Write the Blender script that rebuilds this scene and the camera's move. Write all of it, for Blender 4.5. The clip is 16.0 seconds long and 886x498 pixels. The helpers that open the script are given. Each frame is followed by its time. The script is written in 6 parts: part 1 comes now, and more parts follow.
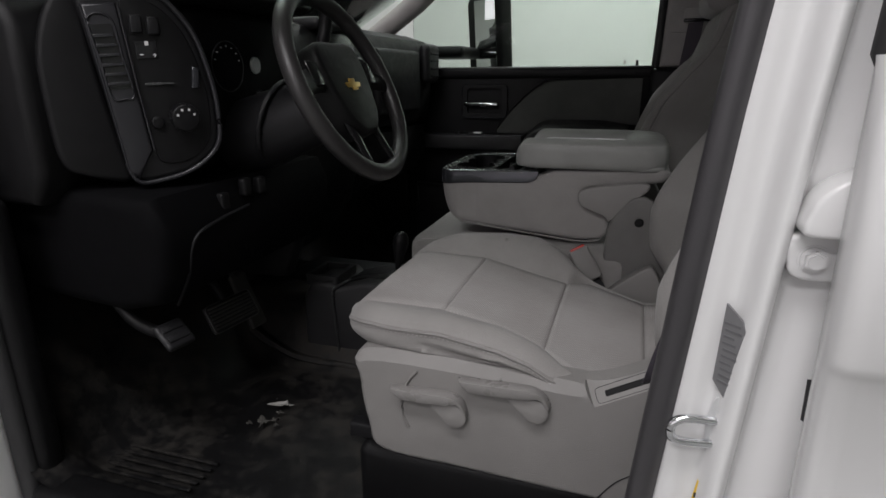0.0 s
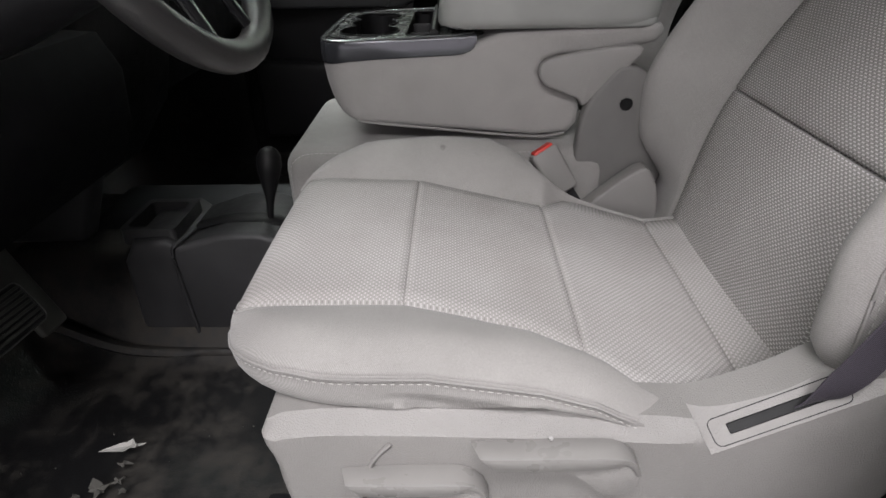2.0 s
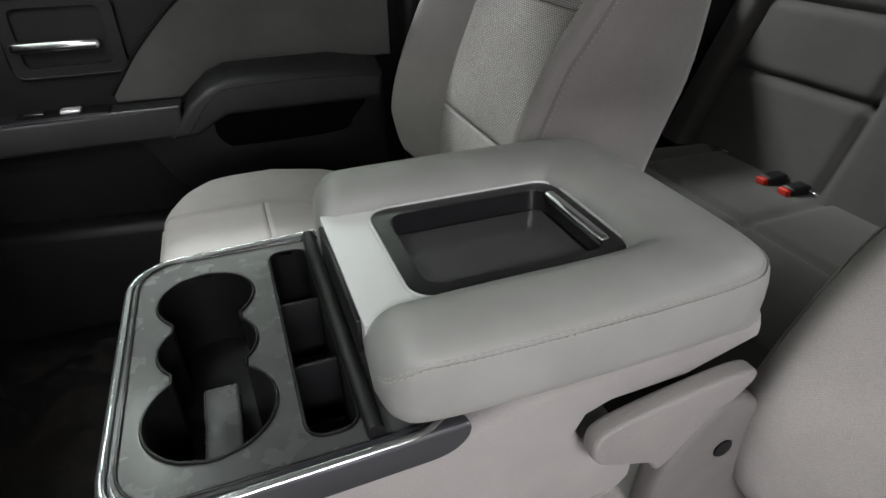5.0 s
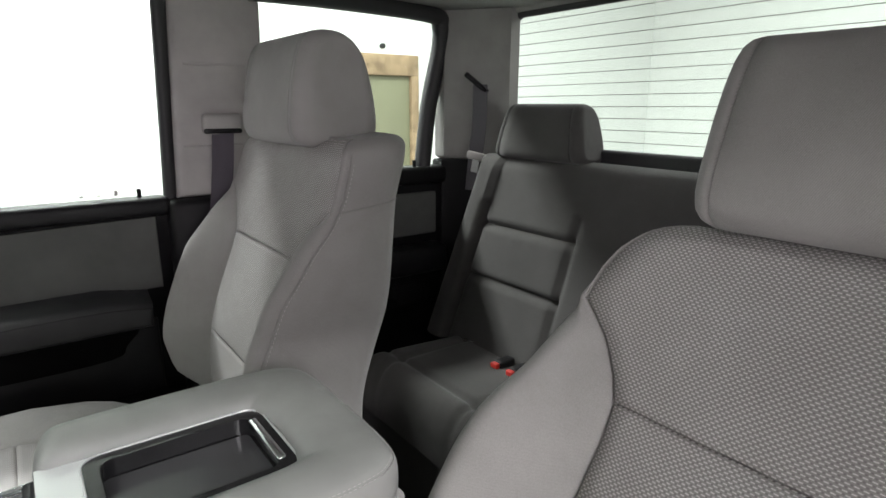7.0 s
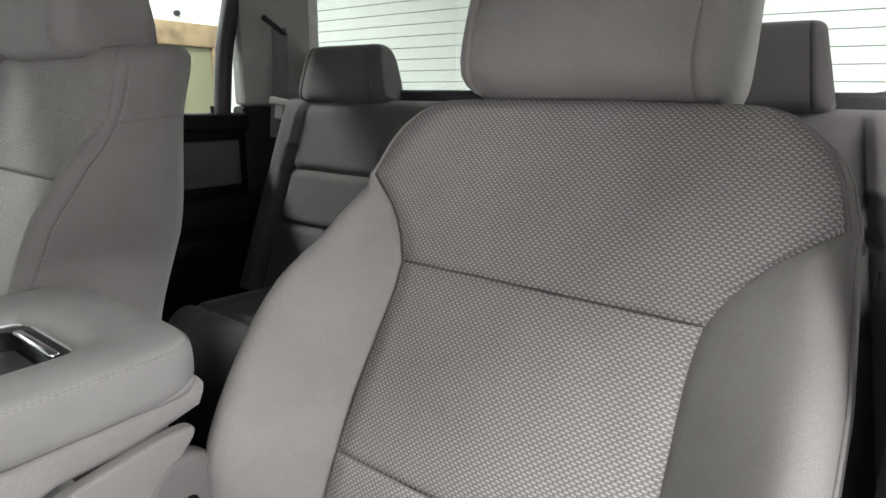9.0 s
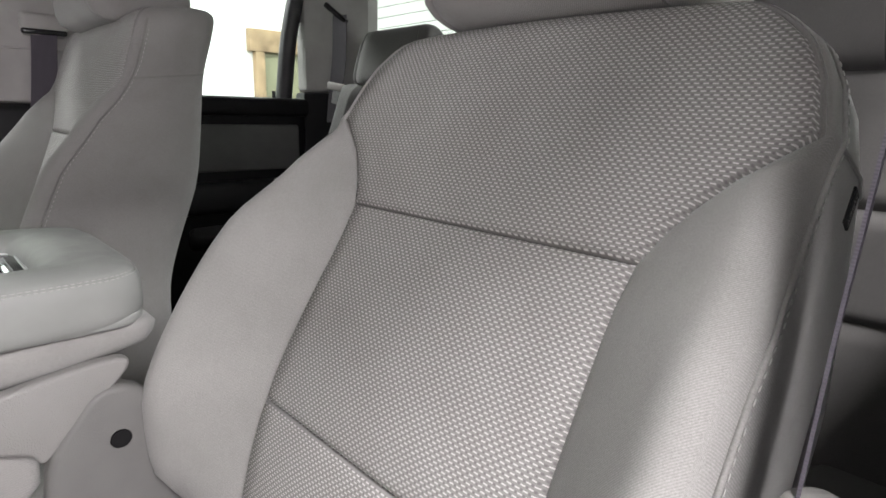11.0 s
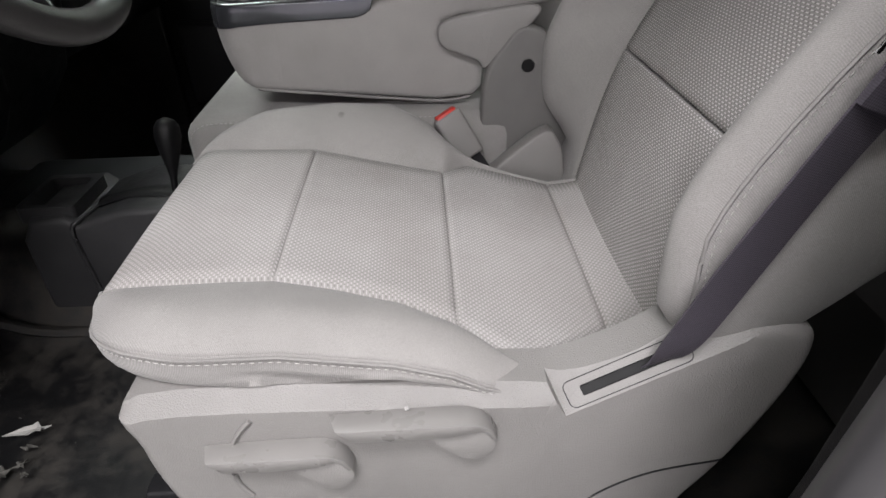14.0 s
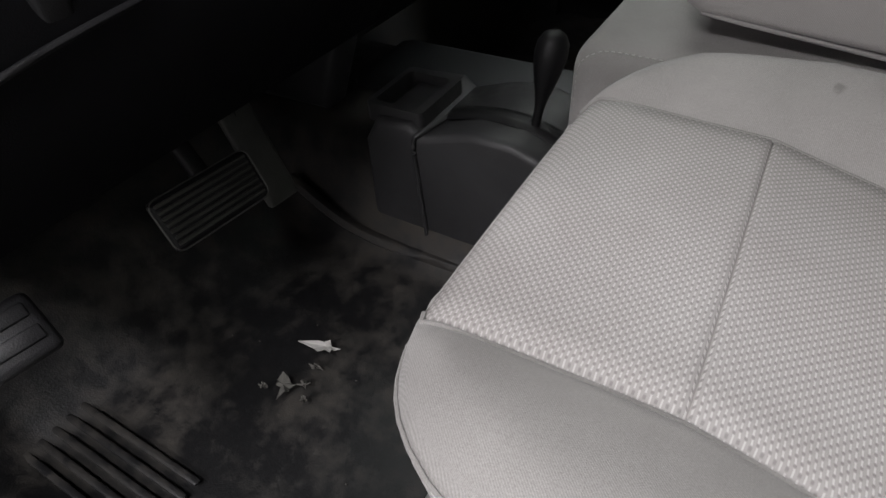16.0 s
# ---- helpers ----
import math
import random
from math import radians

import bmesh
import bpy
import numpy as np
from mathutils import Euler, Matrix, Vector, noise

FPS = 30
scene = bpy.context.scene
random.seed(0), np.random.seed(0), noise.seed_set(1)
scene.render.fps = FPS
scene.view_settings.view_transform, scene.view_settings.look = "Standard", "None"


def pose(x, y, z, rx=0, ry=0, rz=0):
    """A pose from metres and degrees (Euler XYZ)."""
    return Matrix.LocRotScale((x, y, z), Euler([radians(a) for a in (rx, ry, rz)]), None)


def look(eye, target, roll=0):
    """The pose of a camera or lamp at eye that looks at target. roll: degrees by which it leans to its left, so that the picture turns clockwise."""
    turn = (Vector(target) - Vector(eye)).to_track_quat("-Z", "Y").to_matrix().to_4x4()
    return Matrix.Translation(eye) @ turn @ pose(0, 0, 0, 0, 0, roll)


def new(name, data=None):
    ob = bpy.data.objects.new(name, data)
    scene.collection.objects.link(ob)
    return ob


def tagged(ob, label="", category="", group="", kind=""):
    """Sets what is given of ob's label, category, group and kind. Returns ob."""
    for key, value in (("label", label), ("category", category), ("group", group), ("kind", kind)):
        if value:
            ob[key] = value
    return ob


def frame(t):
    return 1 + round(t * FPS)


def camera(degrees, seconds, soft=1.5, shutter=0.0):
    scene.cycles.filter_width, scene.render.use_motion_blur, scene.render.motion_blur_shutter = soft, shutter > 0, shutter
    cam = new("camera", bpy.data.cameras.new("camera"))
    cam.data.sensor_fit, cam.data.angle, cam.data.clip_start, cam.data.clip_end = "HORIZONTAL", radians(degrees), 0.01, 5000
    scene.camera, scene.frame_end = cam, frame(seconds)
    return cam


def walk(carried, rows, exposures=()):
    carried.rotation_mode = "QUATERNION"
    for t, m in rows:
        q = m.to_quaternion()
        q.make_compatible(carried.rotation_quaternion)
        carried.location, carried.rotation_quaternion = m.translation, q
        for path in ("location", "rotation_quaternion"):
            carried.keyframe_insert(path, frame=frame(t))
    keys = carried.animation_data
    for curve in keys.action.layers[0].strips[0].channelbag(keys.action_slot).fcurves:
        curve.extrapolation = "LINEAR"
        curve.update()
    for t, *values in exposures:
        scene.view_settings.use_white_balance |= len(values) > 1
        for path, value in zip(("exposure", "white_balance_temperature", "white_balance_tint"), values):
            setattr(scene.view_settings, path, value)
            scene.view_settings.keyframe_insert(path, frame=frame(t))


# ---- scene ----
cam = camera(74.8, 16.0, soft=1.6)
PATH = [
    (0, (-0.022, -1.497, 0.819), (-0.617, 0.322, 0.238), -0.4),
    (0.5, (-0.083, -1.352, 0.787), (-0.561, 0.487, 0.163), -0.8),
    (1, (-0.129, -1.208, 0.745), (-0.448, 0.645, 0.065), -0.9),
    (1.5, (-0.2, -1.128, 0.719), (-0.38, 0.657, -0.164), -1.0),
    (2, (-0.275, -1.05, 0.752), (-0.317, 0.684, -0.244), -1.1),
    (2.5, (-0.3, -0.922, 0.748), (-0.238, 0.804, -0.262), -1.3),
    (3, (-0.321, -0.743, 0.754), (-0.165, 0.979, -0.252), -1.0),
    (3.5, (-0.327, -0.615, 0.788), (-0.097, 1.093, -0.227), -0.9),
    (4, (-0.353, -0.533, 0.827), (0.08, 1.121, -0.212), -1.2),
    (4.5, (-0.37, -0.402, 0.868), (0.207, 1.192, -0.194), -0.3),
    (4.7, (-0.366, -0.357, 0.889), (0.212, 1.23, -0.182), -0.5),
    (6.8, (-0.284, -0.519, 1.057), (0.753, 1.119, 0.564), -0.0),
    (7, (-0.265, -0.58, 1.056), (0.888, 0.981, 0.573), 0.1),
    (7.5, (-0.265, -0.656, 1.004), (1.157, 0.665, 0.522), 0.3),
    (8, (-0.256, -0.658, 0.978), (1.285, 0.519, 0.49), 0.9),
    (8.5, (-0.266, -0.672, 0.963), (1.297, 0.474, 0.467), 0.9),
    (9, (-0.278, -0.656, 0.923), (1.288, 0.481, 0.419), 0.9),
    (9.2, (-0.268, -0.638, 0.896), (1.3, 0.493, 0.386), 1.0),
    (11.5, (-0.12, -0.849, 0.822), (1.013, 0.73, 0.349), 1.6),
    (12, (-0.128, -0.956, 0.801), (0.706, 0.779, 0.258), 1.4),
    (12.5, (-0.122, -1.014, 0.773), (0.395, 0.755, -0.006), 0.4),
    (13, (-0.136, -1.046, 0.739), (0.15, 0.676, -0.238), -0.2),
    (13.5, (-0.142, -1.058, 0.746), (0.014, 0.624, -0.325), -0.5),
    (14, (-0.167, -1.042, 0.757), (-0.116, 0.62, -0.354), -1.4),
    (14.5, (-0.239, -0.994, 0.769), (-0.319, 0.662, -0.349), -1.3),
    (15, (-0.293, -0.909, 0.737), (-0.721, 0.702, -0.368), -2.7),
    (15.5, (-0.332, -0.822, 0.721), (-0.992, 0.592, -0.53), -3.2),
    (16, (-0.347, -0.768, 0.703), (-1.152, 0.465, -0.651), -4.1),
]
EXPOSURES = [(0, -1.8), (0.5, -1.45), (1.0, -1.0), (1.5, -0.7), (2.0, -0.6), (2.5, -0.55), (3.0, -0.55), (3.5, -0.5), (4.5, -0.15), (6.8, 0.35), (9.2, 0.24), (11.5, 0.5), (12.0, 0.4), (12.5, 0.05), (13.0, -0.3), (14.0, -0.5), (15.0, -0.7), (16, -0.8)]
walk(cam, [(t, look(eye, target, roll)) for t, eye, target, roll in PATH], EXPOSURES)

# ---- light: a white photo bay with long ceiling lamps, the truck stands in it with its driver's door open ----
world = bpy.data.worlds.new("bay_air")
world.use_nodes = True
scene.world = world
world.node_tree.nodes["Background"].inputs[0].default_value = (0.95, 0.98, 1.0, 1)
world.node_tree.nodes["Background"].inputs[1].default_value = 0.06


def area_lamp(name, m, sx, sy, watts, color=(0.975, 0.965, 1.0)):
    d = bpy.data.lights.new(name, "AREA")
    d.shape, d.size, d.size_y, d.energy, d.color = "RECTANGLE", sx, sy, watts, color
    ob = new(name, d)
    ob.matrix_world = m
    return ob


for lx, ly, watts in ((-0.35, -2.0, 150), (-0.6, -3.6, 215), (-0.4, 2.6, 190), (2.0, 2.6, 75), (3.8, 0.2, 130), (-1.7, 0.6, 70)):
    area_lamp("ceiling_lamp", pose(lx, ly, 2.95), 1.6, 0.5, watts, (1.0, 0.968, 0.992) if ly < 0 else (0.96, 1.0, 0.985))
# unseen fill panels added at two sides to brighten console and backrests
area_lamp("side_fill", look((-1.5, -4.6, 1.5), (-0.2, 0, 0.6)), 3.2, 1.6, 36, (1.0, 0.87, 1.0))
area_lamp("side_fill", look((-5.2, -1.0, 1.9), (0, 0, 0.8)), 3.0, 1.4, 45, (1.0, 0.90, 1.0))

# ---- materials ----


def mat(name, color, rough=0.6, metal=0.0, spec=0.5):
    m = bpy.data.materials.new(name)
    m.use_nodes = True
    b = m.node_tree.nodes["Principled BSDF"]
    b.inputs["Base Color"].default_value = (*color, 1)
    b.inputs["Roughness"].default_value = rough
    b.inputs["Metallic"].default_value = metal
    b.inputs["Specular IOR Level"].default_value = spec
    return m


class Nodes:
    """A short way to wire a material's nodes."""

    def __init__(self, m):
        self.t = m.node_tree
        self.b = m.node_tree.nodes["Principled BSDF"]

    def add(self, kind, **sets):
        n = self.t.nodes.new(kind)
        for k, v in sets.items():
            n.inputs[k.replace("_", " ")].default_value = v
        return n

    def link(self, a, b):
        self.t.links.new(a, b)

    def coord(self, which="Object"):
        return self.t.nodes.new("ShaderNodeTexCoord").outputs[which]

    def noise(self, scale, detail=4.0, rough=0.55, which="Object", vec=None):
        n = self.add("ShaderNodeTexNoise", Scale=scale, Detail=detail, Roughness=rough)
        self.link(vec or self.coord(which), n.inputs["Vector"])
        return n.outputs["Fac"]

    def ramp(self, fac, stops):
        n = self.t.nodes.new("ShaderNodeValToRGB")
        r = n.color_ramp
        while len(r.elements) < len(stops):
            r.elements.new(0.5)
        for e, (p, c) in zip(r.elements, stops):
            e.position, e.color = p, (*c, 1)
        self.link(fac, n.inputs["Fac"])
        return n.outputs["Color"]

    def mix(self, fac, a, b, blend="MIX"):
        n = self.t.nodes.new("ShaderNodeMix")
        n.data_type, n.blend_type = "RGBA", blend
        for sock, val in ((n.inputs[0], fac), (n.inputs[6], a), (n.inputs[7], b)):
            if hasattr(val, "is_output"):
                self.link(val, sock)
            else:
                sock.default_value = val if isinstance(val, float) else (*val, 1)
        return n.outputs[2]

    def math(self, op, a, b=0.0):
        n = self.t.nodes.new("ShaderNodeMath")
        n.operation = op
        for sock, val in ((n.inputs[0], a), (n.inputs[1], b)):
            if hasattr(val, "is_output"):
                self.link(val, sock)
            else:
                sock.default_value = val
        return n.outputs[0]

    def bump(self, height, strength, distance):
        n = self.add("ShaderNodeBump", Strength=strength, Distance=distance)
        self.link(height, n.inputs["Height"])
        if self.b.inputs["Normal"].links:
            self.link(self.b.inputs["Normal"].links[0].from_socket, n.inputs["Normal"])
        self.link(n.outputs["Normal"], self.b.inputs["Normal"])

    def base(self, out):
        self.link(out, self.b.inputs["Base Color"])

    def rough(self, out):
        self.link(out, self.b.inputs["Roughness"])


def tone(c, k):
    return tuple(min(1.0, v * k) for v in c)


def grained(name, color, rough, grain=900.0, strength=0.35, vary=0.12, spec=0.4, depth=0.0006):
    """Moulded plastic with a fine leather grain and faint wear."""
    m = mat(name, color, rough, 0.0, spec)
    n = Nodes(m)
    big = n.noise(9.0, 5.0)
    n.base(n.ramp(big, [(0.3, tone(color, 1 - vary)), (0.7, tone(color, 1 + vary))]))
    v = n.add("ShaderNodeTexVoronoi", Scale=grain)
    n.link(n.coord(), v.inputs["Vector"])
    n.bump(v.outputs["Distance"], strength, depth)
    n.rough(n.ramp(n.noise(40.0, 3.0), [(0.3, (rough - 0.06,) * 3), (0.7, (rough + 0.08,) * 3)]))
    return m


def plain_fabric(name, color):
    """Flat woven cloth, fine twill relief, soft stains."""
    m = mat(name, color, 0.88, 0.0, 0.2)
    m.node_tree.nodes["Principled BSDF"].inputs["Sheen Weight"].default_value = 0.15
    n = Nodes(m)
    big = n.noise(7.0, 6.0, 0.65)
    base = n.ramp(big, [(0.28, tone(color, 0.86)), (0.72, tone(color, 1.1))])
    w = n.add("ShaderNodeTexWave", Scale=300.0, Distortion=0.8, Detail=1.0)
    w.bands_direction = "DIAGONAL"
    n.link(n.coord("UV"), w.inputs["Vector"])
    far = n.add("ShaderNodeVectorMath")
    far.operation = "DISTANCE"
    n.link(n.coord(), far.inputs[0])
    far.inputs[1].default_value = (-0.293, 0.218, 0.437)
    blot = n.math("SUBTRACT", far.outputs["Value"], n.math("MULTIPLY", n.noise(220.0, 3.0), 0.008))
    base = n.mix(n.ramp(blot, [(0.0, (1, 1, 1)), (0.004, (0, 0, 0))]), base, tone(color, 0.72))
    speck = n.ramp(n.noise(900.0, 2.0, 0.6), [(0.3, (0.86, 0.86, 0.86)), (0.7, (1.12, 1.12, 1.12))])
    base = n.mix(1.0, base, speck, "MULTIPLY")
    n.base(n.mix(0.1, base, w.outputs["Color"], "OVERLAY"))
    n.bump(w.outputs["Fac"], 0.12, 0.0005)
    n.bump(n.noise(1100.0, 2.0), 0.4, 0.0006)
    n.bump(n.noise(14.0, 3.0), 0.25, 0.006)
    return m


def insert_fabric(name, ground, dash, sx, sy):
    """Seat insert cloth: staggered rows of short raised pale dashes, shade painted into the pits at their ends."""
    m = mat(name, ground, 0.85, 0.0, 0.2)
    n = Nodes(m)
    sep = n.add("ShaderNodeSeparateXYZ")
    wob = n.noise(90.0, 2.0, 0.5, "UV")
    n.link(n.coord("UV"), sep.inputs[0])
    row = n.math("DIVIDE", n.math("ADD", sep.outputs[1], n.math("MULTIPLY", wob, 0.0012)), sy)
    odd = n.math("MULTIPLY", n.math("FLOORED_MODULO", n.math("FLOOR", row), 2.0), 0.5)
    col = n.math("ADD", n.math("DIVIDE", sep.outputs[0], sx), odd)
    fx = n.math("MULTIPLY", n.math("ABSOLUTE", n.math("SUBTRACT", n.math("FRACT", col), 0.5)), 2.0)
    fy = n.math("MULTIPLY", n.math("ABSOLUTE", n.math("SUBTRACT", n.math("FRACT", row), 0.5)), 2.0)
    mask = n.math("MULTIPLY", n.ramp(fx, [(0.50, (1, 1, 1)), (0.60, (0, 0, 0))]), n.ramp(fy, [(0.24, (1, 1, 1)), (0.42, (0, 0, 0))]))
    pit = n.math("MULTIPLY", n.ramp(fx, [(0.66, (0, 0, 0)), (0.86, (1, 1, 1))]), n.ramp(fy, [(0.35, (1, 1, 1)), (0.75, (0, 0, 0))]))
    rib = n.add("ShaderNodeTexWave", Scale=330.0, Distortion=0.6)
    n.link(n.coord("UV"), rib.inputs["Vector"])
    cloth = n.mix(pit, ground, tone(ground, 0.72))
    cloth = n.mix(mask, cloth, dash)
    soil = n.ramp(n.noise(6.0, 6.0, 0.65), [(0.3, (0.88, 0.86, 0.85)), (0.7, (1.06, 1.06, 1.06))])
    n.base(n.mix(1.0, cloth, soil, "MULTIPLY"))
    n.bump(n.math("SUBTRACT", mask, pit), 0.3, 0.001)
    n.bump(rib.outputs["Fac"], 0.12, 0.0004)
    n.bump(n.noise(1500.0, 2.0), 0.2, 0.0005)
    return m


GREY = (0.285, 0.275, 0.266)
M_BOLSTER = plain_fabric("grey_cloth", GREY)
M_INSERT = insert_fabric("dashed_insert_cloth", (0.282, 0.272, 0.266), (0.62, 0.604, 0.592), 0.0078, 0.0038)
# cushion version of the insert cloth, its dashes closer to the ground tone
M_SEATCLOTH = insert_fabric("low_contrast_insert_cloth", (0.318, 0.307, 0.300), (0.46, 0.448, 0.439), 0.0078, 0.0038)
# the same grey cloth, darkened for the shade over the rear bench
M_REAR = plain_fabric("shaded_grey_cloth", (0.080, 0.077, 0.074))
M_SHIELD = grained("grey_moulded_plastic", (0.24, 0.232, 0.224), 0.42, 750.0, 0.8, 0.06, depth=0.0006)
M_LEVER = grained("smooth_grey_moulding", (0.245, 0.237, 0.229), 0.3, 1500.0, 0.12)
M_BRACKET = grained("dark_grey_moulded_plastic", (0.14, 0.137, 0.131), 0.5)
M_VINYL = grained("grey_vinyl", (0.25, 0.253, 0.242), 0.45, 1300.0, 0.15)
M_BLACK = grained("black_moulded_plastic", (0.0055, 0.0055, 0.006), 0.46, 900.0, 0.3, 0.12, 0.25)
# M_BLACK darkened, for the shade on knee panel and gauge cluster
M_SHADE = grained("shaded_black_plastic", (0.0035, 0.0035, 0.004), 0.75, 900.0, 0.2, 0.1, 0.06)
M_CHARCOAL = grained("charcoal_plastic", (0.010, 0.010, 0.011), 0.42, 900.0, 0.3, 0.12, 0.3)
M_DOORCLOTH = grained("grey_door_insert", (0.10, 0.102, 0.097), 0.8, 700.0, 0.25)
M_TRIMGREY = grained("pale_grey_trim", (0.38, 0.365, 0.35), 0.6)
M_TUNNEL = grained("worn_charcoal_plastic", (0.021, 0.021, 0.022), 0.42, 900.0, 0.3, 0.3, 0.35)
M_RUBBER = grained("dusty_pedal_rubber", (0.042, 0.042, 0.038), 0.6, 400.0, 0.3, 0.4)
M_CHROME = mat("chrome", (0.75, 0.76, 0.78), 0.12, 1.0)
M_SILVER = mat("brushed_silver_plastic", (0.68, 0.69, 0.69), 0.36, 0.4)
M_GLOSS = mat("gloss_black", (0.012, 0.012, 0.013), 0.16)
M_RED = mat("red_plastic", (0.55, 0.03, 0.02), 0.4)
M_THREAD = mat("pale_thread", (0.44, 0.427, 0.41), 0.8)
M_SATIN = mat("dark_satin_trim", (0.05, 0.052, 0.058), 0.2, 0.5)
M_DECK = grained("dark_grey_deck", (0.055, 0.058, 0.057), 0.24, 1100.0, 0.02)
M_WHITE = mat("white_paint", (0.72, 0.72, 0.715), 0.18)
M_HEADLINER = grained("grey_headliner", (0.30, 0.295, 0.28), 0.9, 500.0, 0.2)
M_SEAL = mat("black_rubber_seal", (0.02, 0.02, 0.021), 0.55)
M_WIRE = mat("dull_wire", (0.16, 0.16, 0.14), 0.6)
M_PAPER = mat("paper", (0.30, 0.296, 0.28), 0.8)
M_WALL = grained("white_bay_wall", (0.80, 0.81, 0.79), 0.8, 60.0, 0.1, 0.03)
M_FLOOR = grained("grey_concrete", (0.32, 0.32, 0.31), 0.6, 40.0, 0.2, 0.2)


def glass_mat():
    m = bpy.data.materials.new("window_glass")
    m.use_nodes = True
    t = m.node_tree
    t.nodes.remove(t.nodes["Principled BSDF"])
    mixs = t.nodes.new("ShaderNodeMixShader")
    clear = t.nodes.new("ShaderNodeBsdfTransparent")
    clear.inputs[0].default_value = (0.86, 0.9, 0.87, 1)
    gloss = t.nodes.new("ShaderNodeBsdfGlossy")
    gloss.inputs["Roughness"].default_value = 0.02
    fres = t.nodes.new("ShaderNodeFresnel")
    fres.inputs[0].default_value = 1.2
    t.links.new(fres.outputs[0], mixs.inputs[0])
    t.links.new(clear.outputs[0], mixs.inputs[1])
    t.links.new(gloss.outputs[0], mixs.inputs[2])
    t.links.new(mixs.outputs[0], t.nodes["Material Output"].inputs[0])
    return m


M_GLASS = glass_mat()

# ---- mesh helpers ----


def mesh(name, verts, faces, uvs=None, smooth=True, sharp=None):
    me = bpy.data.meshes.new(name)
    me.from_pydata([tuple(map(float, v)) for v in verts], [], faces)
    if uvs is not None:
        lay = me.uv_layers.new(name="UVMap")
        flat = np.empty(len(me.loops) * 2)
        vi = np.empty(len(me.loops), dtype=np.int32)
        me.loops.foreach_get("vertex_index", vi)
        flat = np.asarray(uvs, dtype=float)[vi].reshape(-1)
        lay.data.foreach_set("uv", flat)
    me.polygons.foreach_set("use_smooth", [smooth] * len(me.polygons))
    if smooth and sharp is not None:
        me.set_sharp_from_angle(angle=radians(sharp))
    me.update()
    return me


def unwrapped(data):
    """Cloth coordinates for a mesh that has none, laid on along the widest axis of each face."""
    layer = data.uv_layers.new(name="UVMap")
    for p in data.polygons:
        k = max(range(3), key=lambda i: abs(p.normal[i]))
        a, b = [i for i in range(3) if i != k]
        for li in p.loop_indices:
            c = data.vertices[data.loops[li].vertex_index].co
            layer.data[li].uv = (c[a], c[b])


def part(name, data, material, parent=None, label="", m=None):
    ob = new(name, data)
    if material:
        data.materials.clear()
        data.materials.append(material)
    if parent is not None:
        ob.parent = parent
    if m is not None:
        ob.matrix_basis = m
    if label:
        ob["label"] = label
    return ob


def thing(name, label, category, group="", kind="", m=None):
    ob = new(name)
    ob.empty_display_size = 0.1
    if m is not None:
        ob.matrix_basis = m
    return tagged(ob, label, category, group, kind)


def from_bm(name, bm, smooth=True, sharp=40):
    bmesh.ops.recalc_face_normals(bm, faces=bm.faces)
    me = bpy.data.meshes.new(name)
    bm.to_mesh(me)
    bm.free()
    me.polygons.foreach_set("use_smooth", [smooth] * len(me.polygons))
    if smooth:
        me.set_sharp_from_angle(angle=radians(sharp))
    return me


def rbox(name, lo, hi, r=0.01, seg=3, m=None):
    """A box between two corners with rounded edges."""
    bm = bmesh.new()
    bmesh.ops.create_cube(bm, size=1)
    lo, hi = Vector(lo), Vector(hi)
    for v in bm.verts:
        v.co = Vector([lo[k] + (v.co[k] + 0.5) * (hi[k] - lo[k]) for k in range(3)])
    if r > 0:
        bmesh.ops.bevel(bm, geom=bm.edges[:], offset=r, segments=seg, profile=0.5, affect="EDGES", clamp_overlap=True)
    if m is not None:
        bm.transform(m)
    return from_bm(name, bm)


def prism(name, outline, axis, a, b, r=0.0, seg=2):
    """A closed outline in the plane across an axis, drawn out from a to b, its edges rounded."""
    bm = bmesh.new()
    k = "xyz".index(axis)
    o = [i for i in range(3) if i != k]

    def co(p, d):
        v = [0, 0, 0]
        v[o[0]], v[o[1]], v[k] = p[0], p[1], d
        return v

    va = [bm.verts.new(co(p, a)) for p in outline]
    vb = [bm.verts.new(co(p, b)) for p in outline]
    n = len(outline)
    bm.faces.new(va)
    bm.faces.new(vb[::-1])
    for i in range(n):
        bm.faces.new((va[i], vb[i], vb[(i + 1) % n], va[(i + 1) % n]))
    bmesh.ops.recalc_face_normals(bm, faces=bm.faces)
    if r > 0:
        rim = [e for e in bm.edges if (e.verts[0] in va) == (e.verts[1] in va)]
        bmesh.ops.bevel(bm, geom=rim, offset=r, segments=seg, profile=0.5, affect="EDGES", clamp_overlap=True)
    bmesh.ops.triangulate(bm, faces=[f for f in bm.faces if len(f.verts) > 4])
    return from_bm(name, bm)


def curve_pts(pts, n=8, closed=False):
    """Catmull-Rom through points of any dimension."""
    p = [np.asarray(q, float) for q in pts]
    out = []
    m = len(p)
    for i in range(m if closed else m - 1):
        a, b, c, d = (p[(i - 1) % m] if closed or i else p[0], p[i], p[(i + 1) % m], p[(i + 2) % m] if closed or i + 2 < m else p[-1])
        for t in np.arange(n) / n:
            out.append(0.5 * (2 * b + (c - a) * t + (2 * a - 5 * b + 4 * c - d) * t * t + (3 * b - a - 3 * c + d) * t ** 3))
    if not closed:
        out.append(p[-1])
    return out


